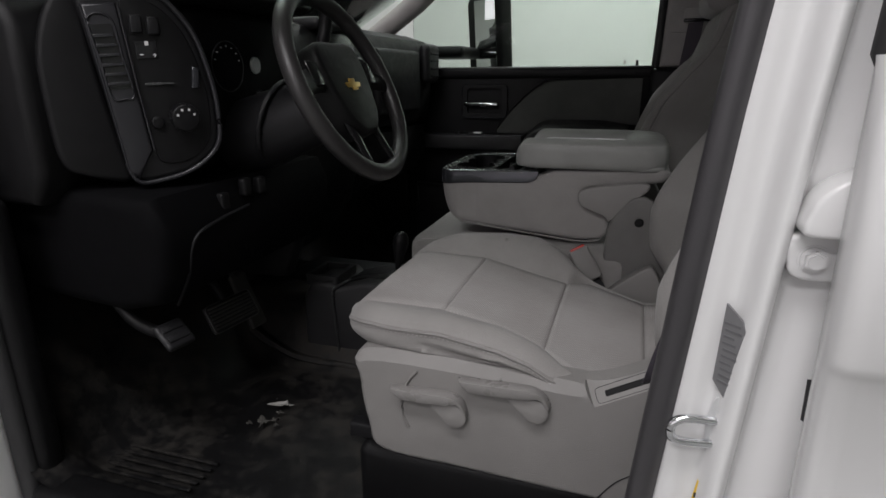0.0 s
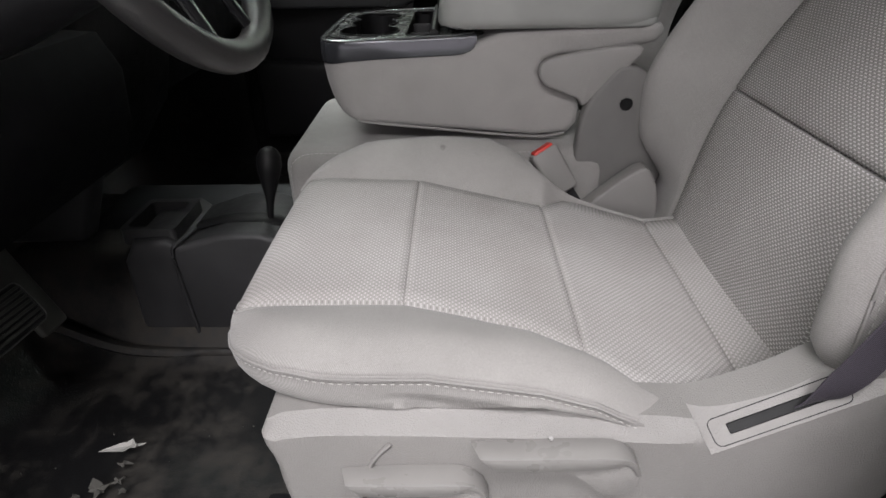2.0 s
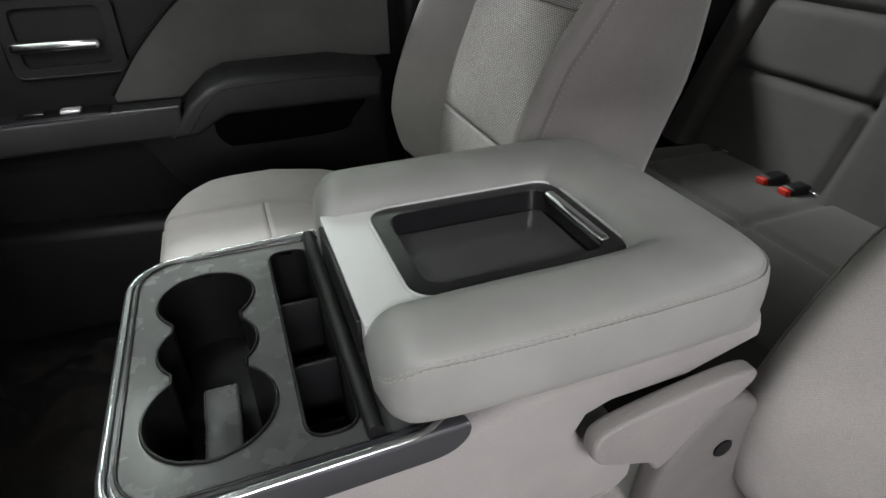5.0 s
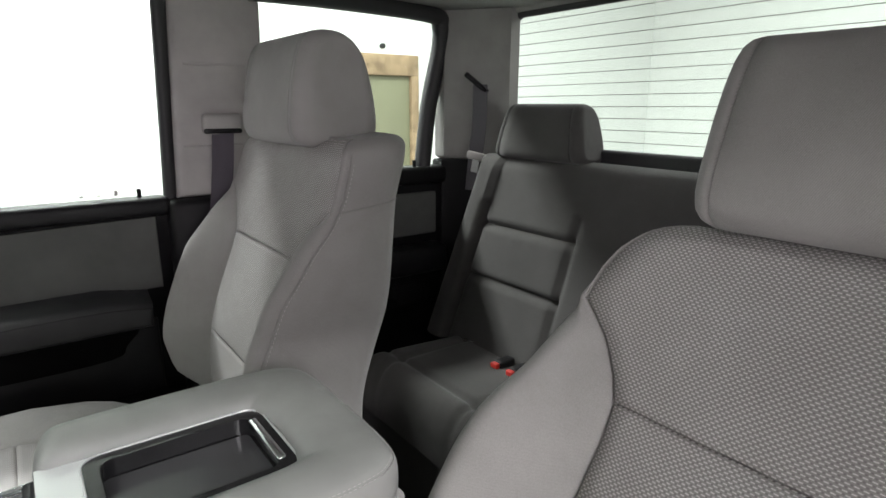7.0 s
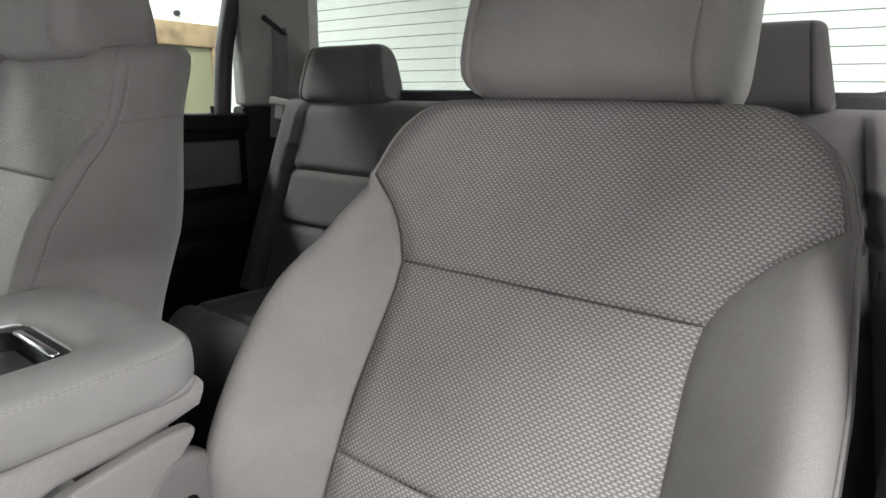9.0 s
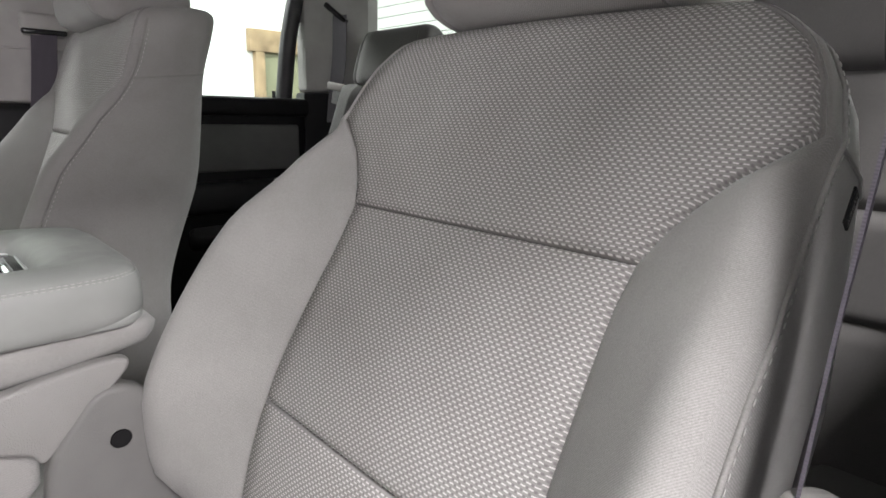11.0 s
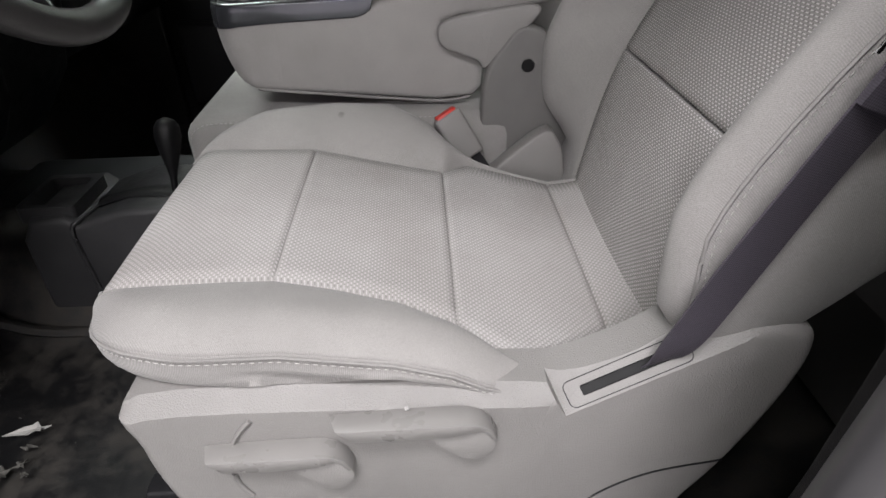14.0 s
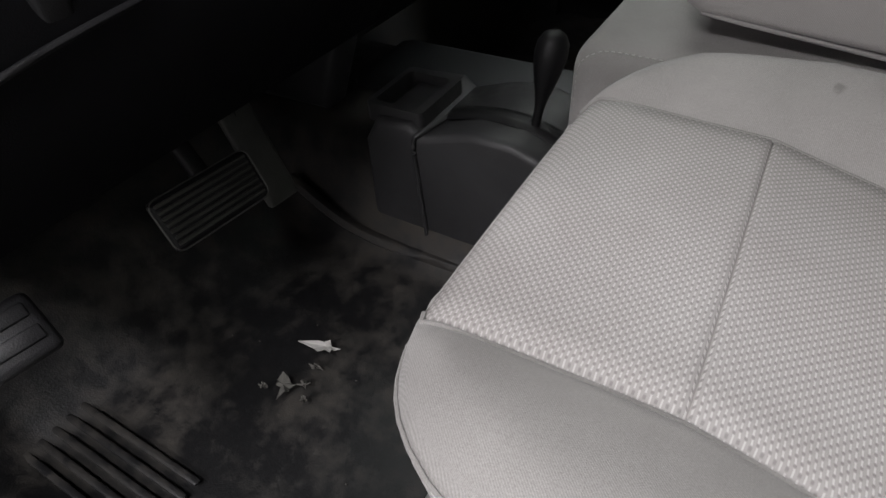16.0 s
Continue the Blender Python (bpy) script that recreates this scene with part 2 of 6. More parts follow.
def tube(name, pts, r, sides=8, closed=False, flat=1.0, up=(0, 0, 1)):
    """A round or flattened bar along a line."""
    P = [Vector(p) for p in pts]
    n = len(P)
    verts, faces = [], []
    for i, p in enumerate(P):
        a = P[(i - 1) % n] if closed or i else P[0]
        b = P[(i + 1) % n] if closed or i + 1 < n else P[-1]
        d = (b - a).normalized()
        s = d.cross(Vector(up))
        if s.length < 1e-4:
            s = d.cross(Vector((1, 0, 0)))
        s.normalize()
        u = s.cross(d)
        rr = r[i] if hasattr(r, "__len__") else r
        for k in range(sides):
            q = 2 * math.pi * k / sides
            verts.append(p + s * (rr * math.cos(q)) + u * (rr * flat * math.sin(q)))
    for i in range(n if closed else n - 1):
        for k in range(sides):
            a, b = i * sides, ((i + 1) % n) * sides
            faces.append((a + k, a + (k + 1) % sides, b + (k + 1) % sides, b + k))
    if not closed:
        faces.append(tuple(range(sides))[::-1])
        faces.append(tuple((n - 1) * sides + k for k in range(sides)))
    return mesh(name, verts, faces, sharp=60)


def stitches(name, pts, length=0.0045, gap=0.0032, r=0.00055):
    """A row of short thread stitches along a line."""
    P = [Vector(p) for p in pts]
    verts, faces = [], []
    lens = [0.0]
    for a, b in zip(P, P[1:]):
        lens.append(lens[-1] + (b - a).length)

    def at(s):
        for i in range(len(P) - 1):
            if s <= lens[i + 1]:
                f = (s - lens[i]) / max(1e-9, lens[i + 1] - lens[i])
                return P[i].lerp(P[i + 1], f)
        return P[-1]

    s = 0.0
    while s + length < lens[-1]:
        a, b = at(s), at(s + length)
        d = (b - a).normalized()
        u = d.cross(Vector((0.3, 0.2, 1))).normalized()
        w = d.cross(u)
        k = len(verts)
        for p, q in ((a, 0.5), (a.lerp(b, 0.25), 1), (a.lerp(b, 0.75), 1), (b, 0.5)):
            for c in range(4):
                g = math.pi / 2 * c
                verts.append(p + (u * math.cos(g) + w * math.sin(g)) * r * q)
        for i in range(3):
            for c in range(4):
                faces.append((k + 4 * i + c, k + 4 * i + (c + 1) % 4, k + 4 * i + 4 + (c + 1) % 4, k + 4 * i + 4 + c))
        faces.append((k, k + 3, k + 2, k + 1))
        faces.append((k + 12, k + 13, k + 14, k + 15))
        s += length + gap
    return mesh(name, verts, faces)


def split_grid(pts, uv, key, wrap=False):
    """A grid of points [i][j] cut into meshes by key(i, j) of its cells."""
    ni, nj = len(pts), len(pts[0])
    out = {}
    for i in range(ni - 1):
        for j in range(nj if wrap else nj - 1):
            out.setdefault(key(i, j), []).append((i, j))
    made = {}
    for k, cells in out.items():
        index, verts, uvs, faces = {}, [], [], []

        def vid(i, j):
            j %= nj
            if (i, j) not in index:
                index[(i, j)] = len(verts)
                verts.append(pts[i][j])
                uvs.append(uv[i][j])
            return index[(i, j)]

        for i, j in cells:
            faces.append((vid(i, j), vid(i, j + 1), vid(i + 1, j + 1), vid(i + 1, j)))
        made[k] = (verts, faces, uvs)
    return made


def smooth01(x):
    x = min(1.0, max(0.0, x))
    return x * x * (3 - 2 * x)


def interp(x, xs, ys):
    return float(np.interp(x, xs, ys))


# ---- front seats ----
SEAMS = (-0.33, -0.14, 0.03)


def cushion_grid():
    xf = -0.515
    xs = set(np.round(np.concatenate([xf + np.array([0, 0.003, 0.008, 0.015, 0.025, 0.038, 0.055, 0.075]), np.arange(-0.42, 0.13, 0.02)]), 4))
    for s in SEAMS:
        xs = {x for x in xs if abs(x - s) > 0.014} | {s - 0.010, s - 0.0028, s, s + 0.0028, s + 0.010}
    xs = sorted(xs)
    pts, uv = [], []
    for x in xs:
        s, s2 = min(1, (x - xf) / 0.055), min(1, (x - xf) / 0.15)
        e, e2 = math.sqrt(1 - (1 - s) ** 2), math.sqrt(1 - (1 - s2) ** 2)
        zc = interp(x, (-0.5, -0.33, -0.14, 0.03, 0.12), (0.402, 0.401, 0.358, 0.318, 0.335))
        zb = interp(x, (-0.5, -0.2, -0.1, 0.0, 0.12), (0.342, 0.342, 0.325, 0.27, 0.25))
        dip = 0.007 * min(1, (x - xf) / 0.04)
        groove = 0.005 if any(abs(x - q) < 1e-6 for q in SEAMS) else 0.0
        tuck = 0.022 * smooth01((-0.36 - x) / 0.12)

        def flank(outer):
            """One side from its lower edge over the bolster to the insert: half widths and heights."""
            if outer:
                w = interp(x, (-0.5, -0.12, -0.10, -0.08, 0.0, 0.1), (0.282, 0.285, 0.281, 0.268, 0.25, 0.24))
                wi = interp(x, (-0.5, -0.38, -0.265, -0.2, -0.141, -0.11, -0.085, -0.06), (0.165, 0.162, 0.163, 0.172, 0.198, 0.225, 0.246, 0.255))
                zr = interp(x, (-0.515, -0.47, -0.42, -0.3, -0.2, -0.15, -0.1, -0.06, 0.0, 0.12), (0.402, 0.416, 0.425, 0.426, 0.41, 0.394, 0.366, 0.345, 0.325, 0.305))
                fold = 0.008 * smooth01((x + 0.42) / 0.14) * smooth01((-0.08 - x) / 0.10)
                under = max(tuck, 0.024)
            else:
                w = interp(x, (-0.5, -0.22, -0.16, -0.11, -0.085, 0.0, 0.1), (0.282, 0.282, 0.265, 0.228, 0.205, 0.19, 0.175))
                wi = interp(x, (-0.5, -0.4, -0.3, -0.2, -0.137, -0.1), (0.18, 0.172, 0.165, 0.160, 0.160, 0.2))
                zr = interp(x, (-0.515, -0.47, -0.42, -0.3, -0.22, -0.17, -0.13, -0.095, 0.0, 0.12), (0.404, 0.421, 0.434, 0.441, 0.436, 0.415, 0.386, 0.357, 0.325, 0.305))
                fold = 0.001
                under = tuck
            zr = max(zr, zc + 0.003)
            w -= 0.132 * (1 - e2)
            wi = min(wi, w - (0.022 - 0.018 * smooth01((x + 0.13) / 0.05)))
            top = zr - 0.018
            out = [(w - 0.03 - under, zb - 0.004), (w - 0.012 - under, zb + 0.002)]
            for k in range(8):
                f = k / 8
                crease = fold * (math.sin(13 * f + 9.0 * x + 1.1 * math.sin(19 * x)) - 0.25) * math.sin(math.pi * min(1, f * 1.15 + 0.08))
                out.append((w - 0.002 - under * (1 - f) ** 2.5 + 0.006 * math.sin(math.pi * f) + crease, zb + 0.008 + f * (top - zb - 0.008)))
            out += [(w + 0.0015, top), (w - 0.0015, top + 0.0015)]
            crest = w - min(0.045, 0.6 * (w - wi))
            sag = fold * 0.25 * math.sin(31 * x + 2)
            bol = curve_pts([(w - 0.001, top + 0.003), (w - min(0.018, 0.3 * (w - wi)), zr - 0.004), (crest, zr + 0.3 * sag), ((crest + wi) / 2, zc + 0.62 * (zr - zc) + sag), (wi + min(0.006, 0.12 * (w - wi)), zc + 0.002)], 4)
            return out + [tuple(q) for q in bol] + [(wi, zc - dip)], w, wi

        left, wo, io = flank(True)
        right, wn, ii = flank(False)
        ins = []
        for k in range(15):
            y = -io + 0.005 + (io + ii - 0.01) * k / 14
            ins.append((y, zc + 0.003 * (1 - (y / max(io, ii)) ** 2) - groove + 0.05 * max(0.0, -y - 0.18)))
        loop = [(-y, z) for y, z in left] + ins + [(y, z) for y, z in right[::-1]]
        row, urow = [], []
        for y, z in loop:
            z = zb + (z - zb) * (0.62 + 0.38 * e)
            row.append((x, y, z))
            urow.append((1.13 * y, 1.13 * (x - 0.4 * (z - 0.4) if abs(y) > (wo if y < 0 else wn) - 0.01 else x)))
        pts.append(row)
        uv.append(urow)
    return xs, pts, uv, len(right)


SPINE = curve_pts([(0.055, 0.22), (0.074, 0.32), (0.12, 0.535), (0.235, 0.735), (0.287, 0.83), (0.345, 0.932)], 24)
SPINE_LEN = np.concatenate([[0], np.cumsum([np.linalg.norm(b - a) for a, b in zip(SPINE, SPINE[1:])])])


def spine(v):
    """Place, forward normal and height of the backrest's middle line at arc length v."""
    x = np.interp(v, SPINE_LEN, [p[0] for p in SPINE])
    z = np.interp(v, SPINE_LEN, [p[1] for p in SPINE])
    x2, z2 = np.interp(v + 0.02, SPINE_LEN, [p[0] for p in SPINE]), np.interp(v + 0.02, SPINE_LEN, [p[1] for p in SPINE])
    x1, z1 = np.interp(v - 0.02, SPINE_LEN, [p[0] for p in SPINE]), np.interp(v - 0.02, SPINE_LEN, [p[1] for p in SPINE])
    d = np.array((x2 - x1, z2 - z1))
    d /= np.linalg.norm(d)
    return x, z, (-d[1], d[0])


def spine_at(height):
    return float(np.interp(height, [p[1] for p in SPINE], SPINE_LEN))


BACK_SEAMS = (spine_at(0.535), spine_at(0.735))
PIPE_V = spine_at(0.825)


def back_grid(square=False):
    top = float(SPINE_LEN[-1])
    vs = set(np.round(np.concatenate([np.arange(0.0, top - 0.055, 0.02), [PIPE_V], top - np.array([0.05, 0.04, 0.03, 0.022, 0.015, 0.009, 0.004, 0.0])]), 4))
    for s in BACK_SEAMS:
        vs = {v for v in vs if abs(v - s) > 0.013} | {s - 0.010, s - 0.0028, s, s + 0.0028, s + 0.010}
    vs = sorted(vs)
    pts, uv = [], []
    for v in vs:
        x0, z0, nrm = spine(v)
        w = interp(z0, (0.22, 0.3, 0.45, 0.7, 0.8, 0.83, 0.87, 0.89, 0.91, 0.922, 0.932), (0.235, 0.258, 0.272, 0.268, 0.258, 0.254, 0.243, 0.230, 0.207, 0.185, 0.15))
        if square:
            w = max(w, interp(z0, (0.7, 0.83, 0.87, 0.89, 0.91, 0.922, 0.932), (0.2, 0.254, 0.252, 0.25, 0.244, 0.236, 0.22)))
        b = interp(z0, (0.22, 0.36, 0.42, 0.50, 0.68, 0.76, 0.81, 0.84), (0.0, 0.004, 0.058, 0.08, 0.068, 0.038, 0.01, 0.0))
        wi = min(interp(z0, (0.22, 0.4, 0.535, 0.70, 0.735, 0.76, 0.79, 0.825), (0.185, 0.175, 0.163, 0.158, 0.162, 0.175, 0.198, 0.245)), w - 0.009)
        t = max(0.0, (v - (top - 0.03)) / 0.03)
        e = math.sqrt(max(0, 1 - t * t))
        dn = -0.028 * (1 - e)
        th = (-0.16 if square else interp(z0, (0.22, 0.40, 0.50, 0.60, 0.70, 0.80), (-0.05, -0.07, -0.125, -0.145, -0.14, -0.118))) + 0.03 * (1 - e)
        groove = 0.0065 if any(abs(v - q) < 1e-6 for q in BACK_SEAMS) else 0.0
        puff = 0.006 * min(1, min(abs(v - q) for q in BACK_SEAMS) / 0.05)
        side = [(w - 0.05, th), (w - 0.015, th + 0.006), (w, th + 0.03), (w + 0.003, 0.5 * (th + b)), (w + 0.001, b - 0.035 + dn), (w - 0.004, b - 0.018 + dn)]
        cx = max(w - 0.032, wi + 0.012)
        if wi < w - 0.04:
            ctl = [(w - 0.004, b - 0.018 + dn), (w - 0.012, b - 0.004 + dn), (cx, b + dn), ((cx + wi) / 2, 0.5 * b + dn), (wi + 0.005, 0.001 + dn)]
        else:
            k = smooth01((w - wi - 0.009) / 0.031)
            ctl = [(w - 0.001 - 0.003 * k, b - 0.018 + dn), (w - 0.002 - 0.008 * k, b - 0.009 + dn), (w - 0.004 - 0.012 * k, b - 0.004 + dn), (0.5 * (w - 0.004 - 0.012 * k + wi), 0.6 * b - 0.002 + dn), (wi + 0.002, dn)]
        bol = curve_pts(ctl, 4)
        right = side[:-1] + [tuple(q) for q in bol] + [(wi, dn - 0.006)]
        ins = []
        for k in range(15):
            y = wi - 0.005 - (2 * wi - 0.01) * k / 14
            ins.append((y, dn + puff * (1 - (y / wi) ** 2) - groove))
        loop = [(-y, d) for y, d in right] + ins[::-1] + [(y, d) for y, d in right[::-1]]
        row, urow = [], []
        for y, d in loop:
            if abs(y) > wi + 0.015 and d > th + 0.04:
                d += 0.0035 * math.sin(110 * v + 30 * y) * smooth01((0.2 - v) / 0.08)
            level = 0.85 * smooth01((z0 - 0.70) / 0.13) if square and d < 0 else 0.0
            swell = 0.0 if square else 0.030 * smooth01((0.76 - z0) / 0.14) * min(1.0, max(0.0, (y - wi) / max(0.01, w - wi)))
            row.append((x0 + nrm[0] * d, y * (1.065 if y < 0 else 1.045) + swell, z0 + nrm[1] * d * (1 - level)))
            urow.append((1.22 * y, 1.22 * (v - (0.7 * d if abs(y) > w - 0.01 else 0))))
        pts.append(row)
        uv.append(urow)
    return vs, pts, uv, len(right)


def headrest_grid(w, h, d, taper=0.0):
    """A padded headrest round its own centre, drawn across its width."""
    prof = [(-0.5 * d, -0.5 * h), (-0.56 * d, -0.1 * h), (-0.47 * d, 0.34 * h), (-0.26 * d, 0.47 * h), (0.06 * d, 0.46 * h), (0.31 * d, 0.26 * h), (0.5 * d, -0.24 * h), (0.42 * d, -0.47 * h), (0, -0.54 * h)]
    ring = curve_pts(prof, 4, True)
    ys = [-0.5, -0.497, -0.485, -0.465, -0.44, -0.41, -0.405, -0.40, -0.3, -0.15, 0, 0.15, 0.3, 0.40, 0.405, 0.41, 0.44, 0.465, 0.485, 0.497, 0.5]
    pts, uv = [], []
    for q in ys:
        t = max(0, (abs(q) - 0.41) / 0.09)
        s = 0.62 + 0.38 * math.sqrt(max(0, 1 - t ** 2)) if t < 1 else 0.62
        if abs(abs(q) - 0.405) < 1e-6:
            s = 0.955
        pts.append([(x * s, q * w * (1 - taper * z / h), z * (0.5 + 0.5 * s)) for x, z in ring])
        uv.append([(q * w, k * 0.012) for k in range(len(ring))])
    return ys, pts, uv


def capped(verts, faces, uvs, loops):
    for lp in loops:
        c = np.mean([verts[i] for i in lp], axis=0)
        k = len(verts)
        verts.append(tuple(c))
        uvs.append(uvs[lp[0]])
        for i in range(len(lp)):
            faces.append((lp[i], lp[(i + 1) % len(lp)], k))


def headrest(name, parent, w, h, d, m, fabric, label="", taper=0.0):
    ys, pts, uv = headrest_grid(w, h, d, taper)
    cut = split_grid(pts, uv, lambda i, j: "side_panel" if ys[i] < -0.404 else ("side_panel_b" if ys[i] > 0.402 else "cover"), True)
    n = len(pts[0])
    hr = part(name, mesh(name, *cut["cover"], sharp=70), fabric, parent, label, m)
    for key, first in (("side_panel", True), ("side_panel_b", False)):
        v, f, u = cut[key]
        v, f, u = list(v), list(f), list(u)
        end = pts[0] if first else pts[-1]
        k0 = len(v)
        v += end
        u += uv[0]
        capped(v, f, u, [list(range(k0, k0 + len(end)))])
        part("side_panel", mesh("side_panel", v, f, u), fabric, hr)
    return hr


def stop_at(xs):
    return max(i for i, x in enumerate(xs) if x < -0.15)


def seat_shell(parent, mirror, tilt, lift=0.0, slide=0.0, head=0.0):
    """Cushion and backrest with their panels under one seat."""
    sgn = -1 if mirror else 1
    swing = Matrix.Translation((0.07, 0, 0.32)) @ pose(0, 0, 0, 0, tilt, 0) @ Matrix.Translation((-0.07, 0, -0.32))

    def flip(c):
        v, f, u = c
        if mirror:
            return [(x, -y, z) for x, y, z in v], [q[::-1] for q in f], u
        return v, f, u

    xs, pts, uv, nb = cushion_grid()
    nj = len(pts[0])

    def ckey(i, j):
        if nb - 1 <= j < nj - nb:
            x = 0.5 * (xs[i] + xs[i + 1])
            return ("panel_a", "panel_b", "panel_c", "panel_d")[sum(x > s for s in SEAMS)]
        return "cover"

    cut = split_grid(pts, uv, ckey)
    v, f, u = (list(q) for q in cut["cover"])
    front = [tuple(p) for p in pts[0]]
    k0 = len(v)
    v += front
    u += uv[0]
    capped(v, f, u, [list(range(k0, k0 + len(front)))])
    cushion = part("cushion", mesh("cushion", *flip((v, f, u)), sharp=75), M_BOLSTER, parent, "", pose(slide, 0, lift))
    for key in ("panel_a", "panel_b", "panel_c", "panel_d"):
        part("insert_panel", mesh("insert_panel", *flip(cut[key]), sharp=75), M_SEATCLOTH, cushion, "dash-patterned woven insert")
    vs, bp, buv, nb2 = back_grid(mirror)
    nj2 = len(bp[0])

    def bkey(i, j):
        vm = 0.5 * (vs[i] + vs[i + 1])
        if nb2 - 1 <= j < nj2 - nb2:
            return ("panel_a", "panel_b", "panel_c")[sum(vm > s for s in BACK_SEAMS)]
        if 5 <= j < nj2 - 6:
            return "bolster"
        return "shell"

    cut = split_grid(bp, buv, bkey)
    v, f, u = (list(q) for q in cut["shell"])
    # close the back and the top
    first, last = [r[0] for r in bp], [r[-1] for r in bp]
    k0 = len(v)
    v += first + last
    u += [q[0] for q in buv] + [q[-1] for q in buv]
    m = len(first)
    f += [(k0 + i, k0 + i + 1, k0 + m + i + 1, k0 + m + i) for i in range(m - 1)]
    for lp in (bp[-1], bp[0]):
        k0 = len(v)
        v += lp
        u += buv[-1]
        capped(v, f, u, [list(range(k0, k0 + len(lp)))])
    back = part("backrest", mesh("backrest", *flip((v, f, u)), sharp=75), M_BOLSTER, parent, "", swing)
    part("bolster", mesh("bolster", *flip(cut["bolster"]), sharp=75), M_BOLSTER, back)
    for key in ("panel_a", "panel_b", "panel_c"):
        part("insert_panel", mesh("insert_panel", *flip(cut[key]), sharp=75), M_INSERT, back, "dash-patterned woven insert")
    # piping along the edge of the upper panel, thread along both outer edges
    jl, jr = nb2 - 1, nj2 - nb2
    i0 = min(range(len(vs)), key=lambda i: abs(vs[i] - PIPE_V))
    rim = [bp[i][jl] for i in range(i0, len(vs))] + [bp[-1][j] for j in range(jl, jr + 1)] + [bp[i][jr] for i in range(len(vs) - 1, i0 - 1, -1)]
    part("piping", tube("piping", [(x - 0.002, sgn * y, z + 0.001) for x, y, z in rim], 0.0022, 6), M_BOLSTER, back)
    jo = 5
    for j in (jo, nj2 - 1 - jo):
        line = [(bp[i][j][0] + 0.006, sgn * (bp[i][j][1] * 1.008), bp[i][j][2]) for i in range(2, len(vs) - 6)]
        part("stitching", stitches("stitching", line), M_THREAD, back, "pale contrast thread")
    for j, s in ((nb - 1, -1), (nj - nb, 1)):
        line = [(pts[i][j][0], sgn * (pts[i][j][1] + s * 0.0015), pts[i][j][2] + 0.0026 * min(1, i / 4)) for i in range(1, stop_at(xs))]
        part("seam_cord", tube("seam_cord", line, 0.0026, 6), M_BOLSTER, cushion)
    # a welt runs round the cushion's edge with thread beside it
    stop = max(i for i, x in enumerate(xs) if x < -0.09)
    edge = [pts[i][10] for i in range(stop, 0, -1)] + [pts[0][j] for j in range(10, nj - 10)] + [pts[i][nj - 11] for i in range(1, stop + 1)]
    part("welt", tube("welt", [(x - (0.001 if x < -0.51 else 0), sgn * y * 1.003, z) for x, y, z in edge], 0.0017, 6), M_BOLSTER, cushion)
    part("stitching", stitches("stitching", [(x - (0.001 if x < -0.505 else 0), sgn * y * 1.006, z - 0.0045) for x, y, z in edge]), M_THREAD, cushion, "pale contrast thread")
    part("welt", tube("welt", [(bp[i][5][0], sgn * bp[i][5][1] * 1.004, bp[i][5][2]) for i in range(2, len(vs) - 4)], 0.0018, 6), M_BOLSTER, back)
    part("welt", tube("welt", [(bp[i][nj2 - 6][0], sgn * bp[i][nj2 - 6][1] * 1.004, bp[i][nj2 - 6][2]) for i in range(2, len(vs) - 4)], 0.0018, 6), M_BOLSTER, back)
    # seam over the side panel below the shoulder
    for j0 in (0, nj2 - 6):
        part("shoulder_seam", tube("shoulder_seam", [(bp[i0][j][0], sgn * bp[i0][j][1] * 1.003, bp[i0][j][2]) for j in range(j0, j0 + 6)], 0.0016, 6), M_BOLSTER, back)
    for q in (-0.07, 0.07):
        part("headrest_post", tube("headrest_post", [(0.375, q, 0.88), (0.41, q, 0.99)], 0.006), M_CHROME, parent, "", swing)
    headrest("headrest", parent, 0.30, 0.205, 0.165, swing @ Matrix.Translation((0.412, 0, 1.022 + head)) @ Euler((0, radians(16), 0)).to_matrix().to_4x4(), M_BOLSTER)
    return cushion, back


driver_seat = thing("car_seat", "grey cloth driver's bucket seat with dash-patterned inserts and moulded base", "car seat", "front seats", m=pose(0, -0.39, 0))
seat_shell(driver_seat, False, 0.0)
passenger_seat = thing("car_seat", "grey cloth front passenger seat with dash-patterned inserts beside the console", "car seat", "front seats", m=pose(-0.033, 0.56, 0.02))
seat_shell(passenger_seat, True, -11.0, -0.01, 0.025, -0.008)


def ribbon(name, pts, across, width, thick=0.0016, n=8, gather=None):
    """A strap: a flat band along a line, its width along the given directions."""
    P = curve_pts(pts, n)
    A = curve_pts(across, n)
    G = [g[0] for g in curve_pts([(g,) for g in gather], n)] if gather else [1.0] * len(P)
    verts, faces, uvs = [], [], []
    run = 0.0
    for i, (p, a) in enumerate(zip(P, A)):
        p, a = Vector(p), Vector(a).normalized()
        d = (Vector(P[min(i + 1, len(P) - 1)]) - Vector(P[max(i - 1, 0)])).normalized()
        a = (a - d * a.dot(d)).normalized()
        nn = d.cross(a)
        run += (Vector(P[i]) - Vector(P[i - 1])).length if i else 0
        for s, q in ((-0.5, -0.5), (-0.25, -0.7), (0, -0.75), (0.25, -0.7), (0.5, -0.5), (0.5, 0.5), (0, 0.3), (-0.5, 0.5)):
            verts.append(p + a * (s * width * G[i]) + nn * (q * thick))
            uvs.append((s * width, run))
    m = 8
    for i in range(len(P) - 1):
        for k in range(m):
            faces.append((i * m + k, i * m + (k + 1) % m, (i + 1) * m + (k + 1) % m, (i + 1) * m + k))
    faces.append(tuple(range(m))[::-1])
    faces.append(tuple((len(P) - 1) * m + k for k in range(m)))
    return mesh(name, verts, faces, uvs, sharp=50)


